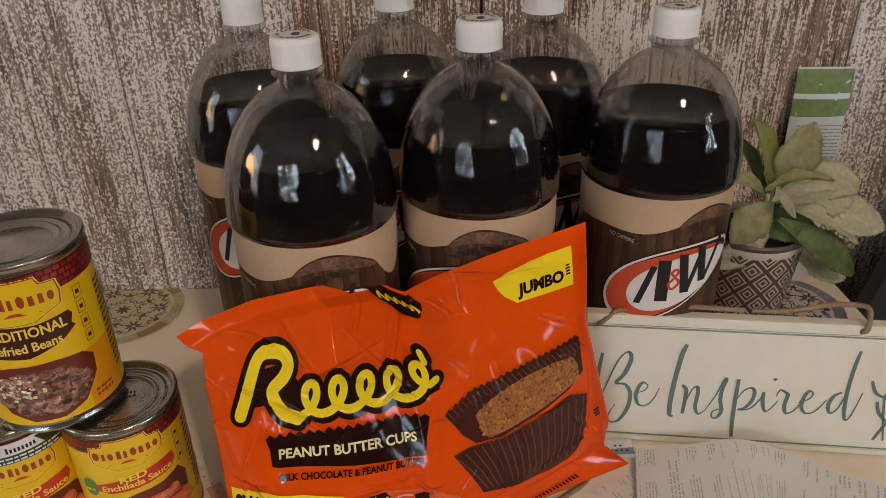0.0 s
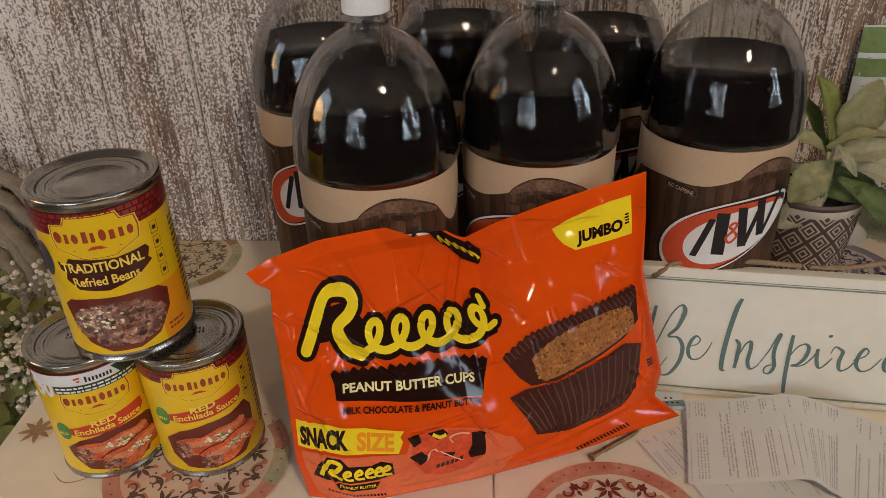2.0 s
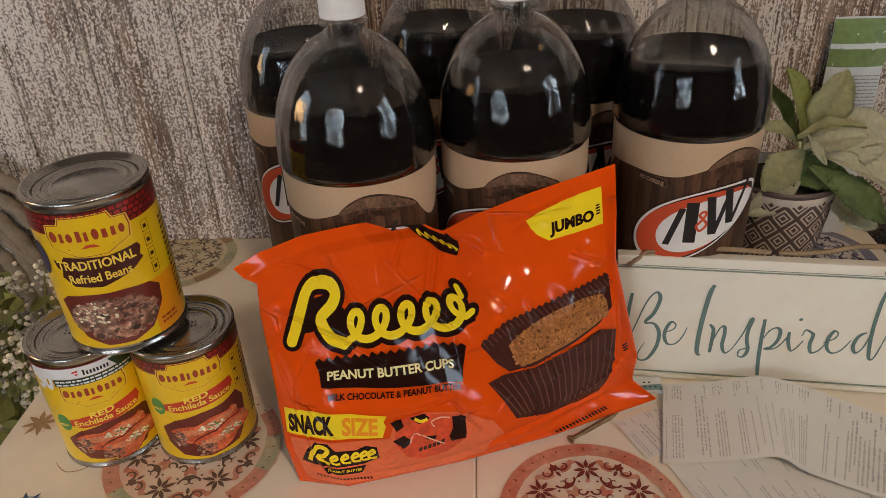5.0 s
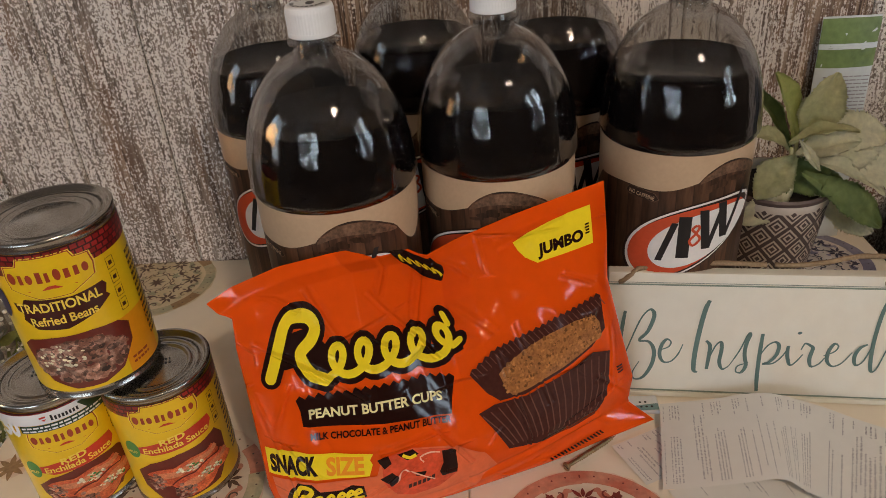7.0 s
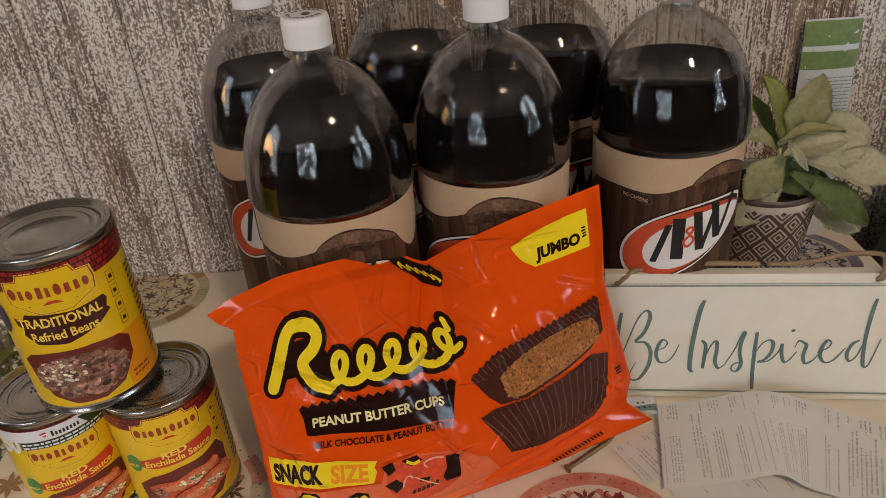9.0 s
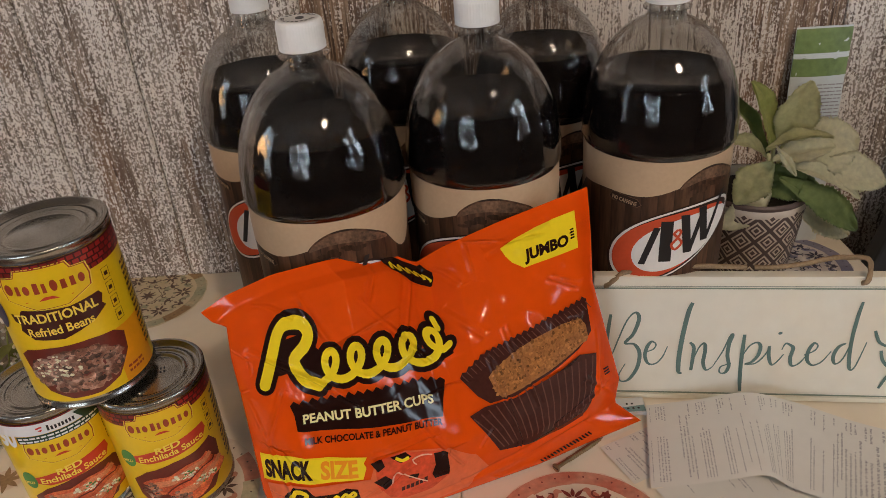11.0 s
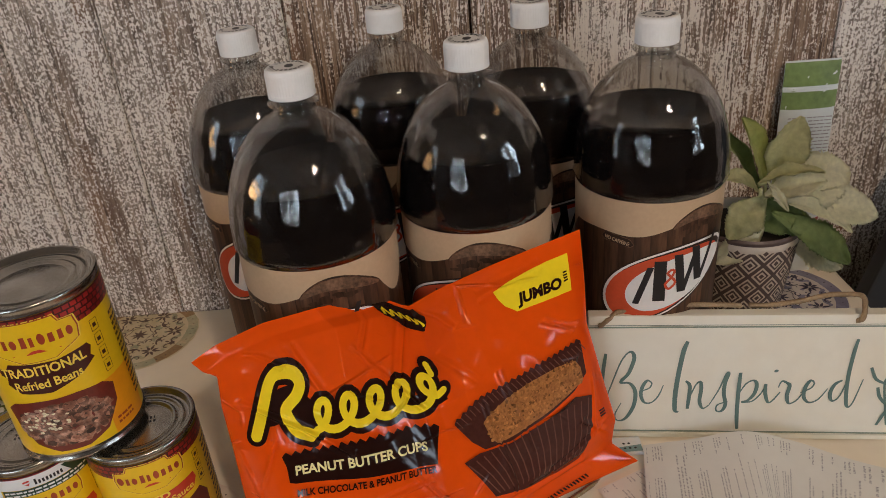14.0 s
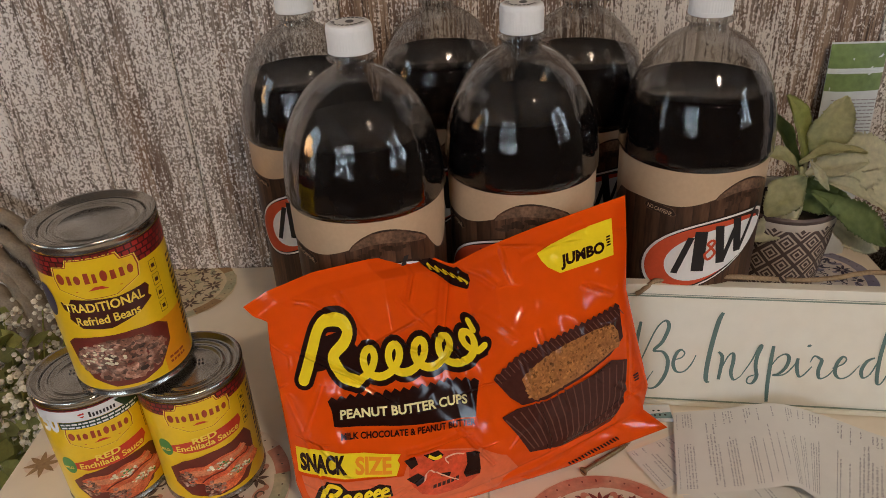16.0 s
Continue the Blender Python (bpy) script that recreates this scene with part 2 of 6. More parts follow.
M_BAG = mat("orange_film", (0.80, 0.082, 0.004), 0.075, var=0.06, scale=20, bump=0.05, bscale=160, spec=0.25, crinkle=0.0016)
M_BYEL = mat("bag_yellow", (0.90, 0.66, 0.02), 0.085, var=0.04, spec=0.22, crinkle=0.0016)
M_BDARK = mat("bag_dark_brown", (0.020, 0.006, 0.004), 0.085, var=0.15, spec=0.22, crinkle=0.0016)
M_BCREAM = mat("bag_cream", (0.86, 0.74, 0.36), 0.085, var=0.04, spec=0.22, crinkle=0.0016)
M_BORANGE = mat("bag_light_orange", (0.90, 0.30, 0.02), 0.085, var=0.05, spec=0.22, crinkle=0.0016)
M_CHOC = mat("bag_chocolate", (0.065, 0.020, 0.014), 0.085, var=0.25, scale=50, spec=0.22, crinkle=0.0016)
M_CHOC2 = mat("bag_chocolate_ridge", (0.15, 0.06, 0.042), 0.085, var=0.25, spec=0.22, crinkle=0.0016)
M_PB = mat("bag_peanut", (0.40, 0.155, 0.05), 0.10, var=0.45, scale=120, spec=0.22, alt=(0.36, 0.14, 0.04), crinkle=0.0016)
M_SIGN = mat("sign_cream_paint", (0.80, 0.76, 0.64), 0.42, var=0.04, scale=14, bump=0.05, bscale=150, alt=(0.78, 0.70, 0.55))
M_TEAL = mat("sign_grey_green", (0.115, 0.19, 0.165), 0.5, var=0.12, scale=40)
M_LINE = mat("sign_line_green", (0.22, 0.27, 0.20), 0.5, var=0.15, scale=40)
M_TWINE = mat("jute_twine", (0.30, 0.20, 0.11), 0.8, var=0.35, scale=120)
M_ROPE = mat("lariat_rope", (0.27, 0.215, 0.15), 0.75, var=0.3, scale=90, bump=0.3)
M_PAPER = mat("receipt_paper", (0.74, 0.71, 0.64), 0.6, var=0.03, scale=20)
M_PRINT = mat("faded_print", (0.36, 0.34, 0.33), 0.6, var=0.2)
M_SCREW = mat("worn_brass", (0.30, 0.21, 0.11), 0.4, 0.9, var=0.3, scale=200)
M_LEAF = mat("felted_leaf", (0.60, 0.57, 0.31), 0.75, var=0.22, scale=40, bump=0.25, bscale=140, alt=(0.46, 0.47, 0.23))
M_LEAF2 = mat("young_leaf", (0.46, 0.47, 0.15), 0.7, var=0.22, scale=40, bump=0.4, bscale=90, alt=(0.30, 0.35, 0.09))
M_LEAF3 = mat("green_leaf", (0.17, 0.23, 0.07), 0.65, var=0.2, scale=40, bump=0.4, bscale=90, alt=(0.26, 0.32, 0.11))
M_LEAF4 = mat("pale_leaf", (0.74, 0.69, 0.47), 0.75, var=0.2, scale=40, bump=0.25, bscale=140, alt=(0.58, 0.57, 0.36))
M_POT = mat("pot_glaze", (0.64, 0.55, 0.45), 0.45, var=0.06, scale=40)
M_POTD = mat("pot_pattern", (0.10, 0.065, 0.055), 0.45, var=0.15, scale=60)
M_SOIL = mat("dark_soil", (0.03, 0.02, 0.012), 0.9, var=0.4, bump=0.4)
M_PKW = mat("packet_white_film", (0.66, 0.70, 0.68), 0.3, var=0.05, scale=30, coat=0.4, bump=0.2, bscale=90)
M_PKG = mat("packet_green_film", (0.19, 0.27, 0.095), 0.3, var=0.3, scale=30, coat=0.4, bump=0.2, bscale=90)
M_PKR = mat("packet_red", (0.40, 0.07, 0.06), 0.4, var=0.1)
M_FLW = mat("white_blossom", (0.68, 0.62, 0.50), 0.7, var=0.15, island=0.3)
M_FLG = mat("wild_leaf", (0.20, 0.21, 0.05), 0.65, var=0.25, island=0.4)
M_DARK = mat("dark_grey_board", (0.035, 0.038, 0.042), 0.5, var=0.1, scale=10)
M_WASHR = mat("medallion_wash_red", (0.64, 0.29, 0.19), 0.45, var=0.25, scale=45, alt=(0.46, 0.11, 0.065))
M_WASHG = mat("medallion_wash_green", (0.42, 0.42, 0.27), 0.45, var=0.25, scale=45, alt=(0.58, 0.46, 0.28))
M_WASHB = mat("medallion_wash_blue", (0.18, 0.17, 0.24), 0.45, var=0.2, scale=30, alt=(0.28, 0.26, 0.33))
M_WASHP = mat("medallion_pale", (0.80, 0.68, 0.53), 0.45, var=0.08, scale=30, alt=(0.74, 0.52, 0.40))
M_INKR = mat("medallion_red_ink", (0.20, 0.030, 0.020), 0.45, var=0.25, scale=80)
M_INKB = mat("medallion_brown_ink", (0.13, 0.075, 0.05), 0.45, var=0.25, scale=80)
M_INKV = mat("medallion_violet_ink", (0.040, 0.032, 0.060), 0.45, var=0.25, scale=80)
M_OCHRE = mat("motif_ochre", (0.36, 0.22, 0.10), 0.45, var=0.3, scale=80)
M_BLUE = mat("motif_blue", (0.035, 0.07, 0.13), 0.45, var=0.3, scale=80)
M_TEALP = mat("tag_teal", (0.20, 0.33, 0.32), 0.4, var=0.15, scale=60)


def glow(name, color, strength):
    m = bpy.data.materials.new(name)
    m.use_nodes = True
    b = m.node_tree.nodes["Principled BSDF"]
    b.inputs["Base Color"].default_value = (*color, 1)
    b.inputs["Emission Color"].default_value = (*color, 1)
    b.inputs["Emission Strength"].default_value = strength
    return m


M_BULB = glow("lit_bulb", (1.0, 0.88, 0.70), 15)
M_LAMP = glow("lit_shade", (1.0, 0.62, 0.28), 5)

# ---------------- building helpers ----------------


def mesh_of(name, bm, material, smooth=False):
    me = bpy.data.meshes.new(name)
    bm.normal_update()
    bm.to_mesh(me)
    bm.free()
    me.materials.append(material)
    if smooth:
        me.shade_smooth()
    return me


def part(name, bm, material, parent, label="", smooth=False):
    ob = new(name, mesh_of(name, bm, material, smooth))
    ob.parent = parent
    if label:
        tagged(ob, label)
    return ob


def thing(name, loc, label, category, group="", kind=""):
    ob = new(name)
    ob.location = loc
    ob.empty_display_size = 0.02
    return tagged(ob, label, category, group, kind)


def box_bm(x0, x1, y0, y1, z0, z1, bevel=0.0):
    bm = bmesh.new()
    bmesh.ops.create_cube(bm, size=1)
    bmesh.ops.transform(bm, matrix=Matrix.LocRotScale(((x0 + x1) / 2, (y0 + y1) / 2, (z0 + z1) / 2), None, (x1 - x0, y1 - y0, z1 - z0)), verts=bm.verts)
    if bevel:
        bmesh.ops.bevel(bm, geom=bm.edges[:], offset=bevel, segments=2, affect="EDGES", profile=0.5)
    return bm


def structure(name, bm, material, label, category):
    return tagged(new(name, mesh_of(name, bm, material)), label, category, kind="structure")


def lathe(profile, seg=64, cap_low=False, cap_top=False, bm=None):
    """Turns (radius, height) pairs about z."""
    bm = bm or bmesh.new()
    rings = []
    for r, z in profile:
        rings.append([bm.verts.new((r * math.cos(2 * math.pi * i / seg), r * math.sin(2 * math.pi * i / seg), z)) for i in range(seg)])
    for a, b in zip(rings, rings[1:]):
        for i in range(seg):
            j = (i + 1) % seg
            bm.faces.new((a[i], a[j], b[j], b[i]))
    if cap_low:
        bm.faces.new(rings[0][::-1])
    if cap_top:
        bm.faces.new(rings[-1])
    return bm


def refine(bm, longest):
    """Cuts edges until none is longer, so that a flat shape can be wrapped round a curved one."""
    bmesh.ops.triangulate(bm, faces=bm.faces[:])
    for _ in range(6):
        long = [e for e in bm.edges if e.calc_length() > longest]
        if not long:
            break
        bmesh.ops.subdivide_edges(bm, edges=long, cuts=1)
        bmesh.ops.triangulate(bm, faces=[f for f in bm.faces if len(f.verts) > 3])


def wrap(bm, onto, off):
    for v in bm.verts:
        v.co = onto(v.co.x, v.co.y, off + v.co.z)
    return bm


def poly(pts, bm=None, lift=0.0):
    bm = bm or bmesh.new()
    bm.faces.new([bm.verts.new((x, y, lift)) for x, y in pts])
    return bm


def spline(pts, n=6):
    """A smooth line through the points."""
    out = []
    for i in range(len(pts) - 1):
        p0, p1, p2, p3 = (Vector(pts[max(i - 1, 0)]), Vector(pts[i]), Vector(pts[i + 1]), Vector(pts[min(i + 2, len(pts) - 1)]))
        for k in range(n):
            t = k / n
            out.append(0.5 * (2 * p1 + (p2 - p0) * t + (2 * p0 - 5 * p1 + 4 * p2 - p3) * t * t + (3 * p1 - p0 - 3 * p2 + p3) * t ** 3))
    return out + [Vector(pts[-1])]


def ribbon(pts, width, bm=None, sx=1.0, lift=0.0):
    """A flat stroke along the points. width: a number or a function of 0..1. sx: how much longer y is than x in the true plane."""
    bm = bm or bmesh.new()
    pts = [Vector((p[0], p[1] * sx)) for p in pts]
    rows = []
    for i, p in enumerate(pts):
        d = (pts[min(i + 1, len(pts) - 1)] - pts[max(i - 1, 0)])
        d = d.normalized() if d.length > 1e-9 else Vector((1, 0))
        w = (width(i / (len(pts) - 1)) if callable(width) else width) / 2
        n = Vector((-d.y, d.x)) * w
        rows.append([bm.verts.new((q.x, q.y / sx, lift * i)) for q in (p + n, p - n)])
    for a, b in zip(rows, rows[1:]):
        bm.faces.new((a[0], b[0], b[1], a[1]))
    return bm


def ellipse(cx, cy, rx, ry, turn=0.0, n=28, wob=0.0, seed=0):
    rnd = random.Random(seed)
    out = []
    c, s = math.cos(radians(turn)), math.sin(radians(turn))
    for i in range(n):
        a = 2 * math.pi * i / n
        k = 1 + wob * (rnd.random() - 0.5)
        x, y = rx * k * math.cos(a), ry * k * math.sin(a)
        out.append((cx + x * c - y * s, cy + x * s + y * c))
    return out


def text_bm(words, weight=0.0):
    """The built-in font's letters, scaled to run from 0 to 1 along x with capitals 1 high."""
    cu = bpy.data.curves.new("words", "FONT")
    cu.body, cu.size, cu.offset = words, 1.0, weight
    cu.resolution_u = 3
    ob = new("words", cu)
    bpy.context.view_layer.update()
    me = bpy.data.meshes.new_from_object(ob.evaluated_get(bpy.context.evaluated_depsgraph_get()))
    bm = bmesh.new()
    bm.from_mesh(me)
    bpy.data.objects.remove(ob)
    bpy.data.curves.remove(cu)
    bpy.data.meshes.remove(me)
    x0, x1 = min(v.co.x for v in bm.verts), max(v.co.x for v in bm.verts)
    for v in bm.verts:
        v.co = ((v.co.x - x0) / (x1 - x0), v.co.y / 0.70, 0)
    return bm


def place_text(bm, start, end, up):
    """start and end of the base line and the capitals' rise, in the surface's own two coordinates."""
    for v in bm.verts:
        x, y = v.co.x, v.co.y
        v.co = (start[0] + (end[0] - start[0]) * x + up[0] * y, start[1] + (end[1] - start[1]) * x + up[1] * y, 0)
    return bm


def tube(pts, radius, seg=8, bm=None, twist=None):
    """A round cord along 3D points."""
    bm = bm or bmesh.new()
    rings = []
    pts = [Vector(p) for p in pts]
    side = None
    for i, p in enumerate(pts):
        d = (pts[min(i + 1, len(pts) - 1)] - pts[max(i - 1, 0)]).normalized()
        if side is None:
            side = d.orthogonal().normalized()
        side = (side - d * side.dot(d)).normalized()
        up = d.cross(side)
        ring = []
        for k in range(seg):
            a = 2 * math.pi * k / seg
            r = radius(i / (len(pts) - 1)) if callable(radius) else radius
            if twist:
                r *= 1 + 0.20 * math.cos(3 * a + twist * i)
            ring.append(bm.verts.new(p + side * (r * math.cos(a)) + up * (r * math.sin(a))))
        rings.append(ring)
    for a, b in zip(rings, rings[1:]):
        for k in range(seg):
            j = (k + 1) % seg
            bm.faces.new((a[k], a[j], b[j], b[k]))
    bm.faces.new(rings[0][::-1])
    bm.faces.new(rings[-1])
    return bm

# ---------------- the room ----------------
X0, X1, Y0, H = -2.6, 2.6, -2.6, 2.44
structure("floor", box_bm(X0 - 0.1, X1 + 0.1, Y0 - 0.1, WALL_Y + 0.13, -0.05, 0.0), M_FLOOR, "dark wooden floor under the table", "floor")
structure("ceiling", box_bm(X0 - 0.1, X1 + 0.1, Y0 - 0.1, WALL_Y + 0.13, H, H + 0.05), M_CEIL, "plain painted ceiling, darkened for dim reflections", "ceiling")


def wall_with_opening(name, along_x, fixed, a0, a1, o0, o1, z0, z1):
    bm = bmesh.new()
    for p, q, r, s in ((a0, o0, 0, H), (o1, a1, 0, H), (o0, o1, 0, z0), (o0, o1, z1, H)):
        b = box_bm(p, q, fixed[0], fixed[1], r, s) if along_x else box_bm(fixed[0], fixed[1], p, q, r, s)
        me = bpy.data.meshes.new("piece")
        b.to_mesh(me)
        b.free()
        bm.from_mesh(me)
        bpy.data.meshes.remove(me)
    structure(name, bm, M_ROOM, "plain plastered wall with a window opening, darkened for dim reflections", "wall")


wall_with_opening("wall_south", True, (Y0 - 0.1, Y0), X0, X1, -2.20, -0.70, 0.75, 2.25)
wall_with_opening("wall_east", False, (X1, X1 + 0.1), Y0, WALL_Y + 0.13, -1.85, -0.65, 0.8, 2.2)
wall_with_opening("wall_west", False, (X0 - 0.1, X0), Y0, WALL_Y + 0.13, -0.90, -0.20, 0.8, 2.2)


def window_unit(name, m, w, h, sashes, post):
    """Sashes side by side with broad posts between them, each parted into panes by thin bars."""
    win = tagged(new(name), "white painted window with small panes", "window", kind="structure")
    win.matrix_world = m
    bm = bmesh.new()
    bars = [(0, 0.05, 0, h), (w - 0.05, w, 0, h), (0.05, w - 0.05, 0, 0.05), (0.05, w - 0.05, h - 0.05, h)]
    lights = []
    step = (w - 0.1 - post * (sashes - 1)) / sashes
    for i in range(sashes):
        x0 = 0.05 + i * (step + post)
        lights.append((x0, x0 + step))
        if i:
            bars.append((x0 - post, x0, 0.05, h - 0.05))
        for k in (1, 2):
            z = 0.05 + (h - 0.1) * k / 3
            bars.append((x0, x0 + step, z - 0.014, z + 0.014))
    for x0, x1, z0, z1 in bars:
        b = box_bm(x0, x1, -0.03, 0.03, z0, z1)
        me = bpy.data.meshes.new("piece")
        b.to_mesh(me)
        b.free()
        bm.from_mesh(me)
        bpy.data.meshes.remove(me)
    part("window_frame", bm, M_FRAME, win)
    for x0, x1 in lights:
        for k in range(3):
            z0, z1 = 0.05 + (h - 0.1) * k / 3 + 0.014 * (k > 0), 0.05 + (h - 0.1) * (k + 1) / 3 - 0.014 * (k < 2)
            p = part("pane", box_bm(x0, x1, -0.003, 0.003, z0, z1), M_GLASS, win)
            p.visible_shadow = False


window_unit("window_1", pose(-2.20, Y0 - 0.05, 0.75), 1.5, 1.5, 3, 0.38)
window_unit("window_2", pose(X1 + 0.05, -1.85, 0.8, 0, 0, 90), 1.2, 1.4, 2, 0.64)
window_unit("window_3", pose(X0 - 0.05, -0.90, 0.8, 0, 0, 90), 0.7, 1.4, 2, 0.07)

# panelled wall: a backing with separate weathered boards on it
wall_north = structure("wall_north", box_bm(X0 - 0.1, X1 + 0.1, WALL_Y + 0.012, WALL_Y + 0.13, 0, H), M_BACK, "wall clad in whitewashed weathered upright wood boards", "wall")
EDGES = [-0.665, -0.56, -0.465, -0.380, -0.288, -0.125, 0.040, 0.205, 0.373, 0.490, 0.60, 0.71]
x = X0
bounds = []
while x < EDGES[0] - 0.15:
    bounds.append(x)
    x += 0.12
bounds += EDGES
x = EDGES[-1] + 0.12
while x < X1:
    bounds.append(x)
    x += 0.12
for a, b in zip(bounds, bounds[1:]):
    bm = bmesh.new()
    n = 10
    rnd = random.Random(round(a * 1000))
    prev = None
    for i in range(n + 1):
        z = H * i / n
        w0, w1 = [(0.0009 if abs(e - 0.04) < 0.001 else 0.0003) + 0.0005 * rnd.random() for e in (a, b)]
        row = [bm.verts.new(c) for c in ((a + w0, WALL_Y + 0.012, z), (a + w0, WALL_Y + 0.002, z), (a + w0 + 0.002, WALL_Y, z), (b - w1 - 0.002, WALL_Y, z), (b - w1, WALL_Y + 0.002, z), (b - w1, WALL_Y + 0.012, z))]
        if prev:
            for k in range(5):
                bm.faces.new((prev[k], prev[k + 1], row[k + 1], row[k]))
        prev = row
    part("board", bm, M_WALL2 if b < -0.12 or a > 0.3 else M_WALL, wall_north)

# ---------------- ceiling bulb and a warm lamp, seen in the bottles ----------------
lamp = thing("ceiling_light", (0.58, -0.88, H), "small round ceiling light with a lit bulb", "ceiling light")
part("base", lathe([(0.0, 0.0), (0.06, 0.0), (0.055, -0.03), (0.02, -0.045), (0.018, -0.07)], 32), M_FRAME, lamp, smooth=True)
part("bulb", lathe([(0.018, -0.07), (0.07, -0.085), (0.105, -0.12), (0.112, -0.15), (0.10, -0.19), (0.06, -0.222), (0.0, -0.235)], 24), M_BULB, lamp, smooth=True)
side_table = thing("side_table", (-1.45, 0.1, 0), "plain brown wooden side table under a lamp", "side table")
part("tabletop", box_bm(-0.22, 0.22, -0.22, 0.22, 0.62, 0.65, 0.005), M_FLOOR, side_table)
for sx in (-1, 1):
    for sy in (-1, 1):
        part("leg", box_bm(sx * 0.19 - 0.02, sx * 0.19 + 0.02, sy * 0.19 - 0.02, sy * 0.19 + 0.02, 0, 0.62), M_FLOOR, side_table)
tl = thing("table_lamp", (-1.45, 0.1, 0.65), "lit table lamp with a warm cloth shade", "table lamp")
part("base", lathe([(0.0, 0), (0.07, 0.0), (0.07, 0.02), (0.02, 0.05), (0.03, 0.2), (0.015, 0.36), (0.01, 0.5)], 32), M_SCREW, tl, smooth=True)
part("shade", lathe([(0.15, 0.45), (0.09, 0.72)], 40), M_LAMP, tl, "glowing warm shade", smooth=True)

# ---------------- the painted table ----------------
TX0, TX1, TY0 = -0.372, 0.402, 0.14
table = thing("painted_table", (0, 0, 0), "cream painted wooden table with painted floral medallions", "table")
SEAM = -0.006
top_a = part("top_board", box_bm(TX0, SEAM - 0.00015, TY0, WALL_Y - 0.001, T - 0.03, T, 0.002), M_TABLE, table)
top_b = part("top_board", box_bm(SEAM + 0.00015, TX1, TY0, WALL_Y - 0.001, T - 0.03, T, 0.002), M_TABLE, table)
part("apron", box_bm(TX0 + 0.03, TX1 - 0.03, TY0 + 0.03, TY0 + 0.05, T - 0.12, T - 0.03), M_TABLE, table)
for lx in (TX0 + 0.02, TX1 - 0.07):
    for ly in (TY0 + 0.02, WALL_Y - 0.08):
        part("leg", box_bm(lx, lx + 0.05, ly, ly + 0.05, 0, T - 0.03, 0.003), M_TABLE, table)


def petal(cx, cy, length, width, turn, bm, curl=0.0):
    c, s = math.cos(radians(turn)), math.sin(radians(turn))
    pts = []
    for i in range(11):
        t = i / 10
        pts.append((length * t, width * math.sin(math.pi * t ** 0.8) + curl * t * t))
    for i in range(9, 0, -1):
        t = i / 10
        pts.append((length * t, -width * math.sin(math.pi * t ** 0.8) + curl * t * t))
    poly([(cx + x * c - y * s, cy + x * s + y * c) for x, y in pts], bm)


def swirl(cx, cy, r, turn, bm, hand=1, w=0.0012):
    pts = []
    for i in range(15):
        a = radians(turn) + hand * i * 0.36
        q = r * (1 - 0.055 * i)
        pts.append((cx + q * math.cos(a), cy + q * math.sin(a)))
    ribbon(pts, lambda t: w * (1.25 - 0.8 * t), bm)


def flat_part(name, bm, z, material, parent, label="", kind=""):
    """Paint that lies on the table, cut off where the wall and the table's edges are."""
    for co, no in (((0, WALL_Y - 0.002, 0), (0, 1, 0)), ((TX1 - 0.003, 0, 0), (1, 0, 0)), ((TX0 + 0.003, 0, 0), (-1, 0, 0))):
        bmesh.ops.bisect_plane(bm, geom=bm.verts[:] + bm.edges[:] + bm.faces[:], plane_co=co, plane_no=no, clear_outer=True)
    for v in bm.verts:
        v.co.z = z
    for i, f in enumerate(bm.faces):
        for v in f.verts:
            v.co.z = z + 0.000004 * (i % 60)
        f.normal_update()
        if f.normal.z < 0:
            f.normal_flip()
    ob = part(name, bm, material, parent, label)
    return tagged(ob, kind=kind)


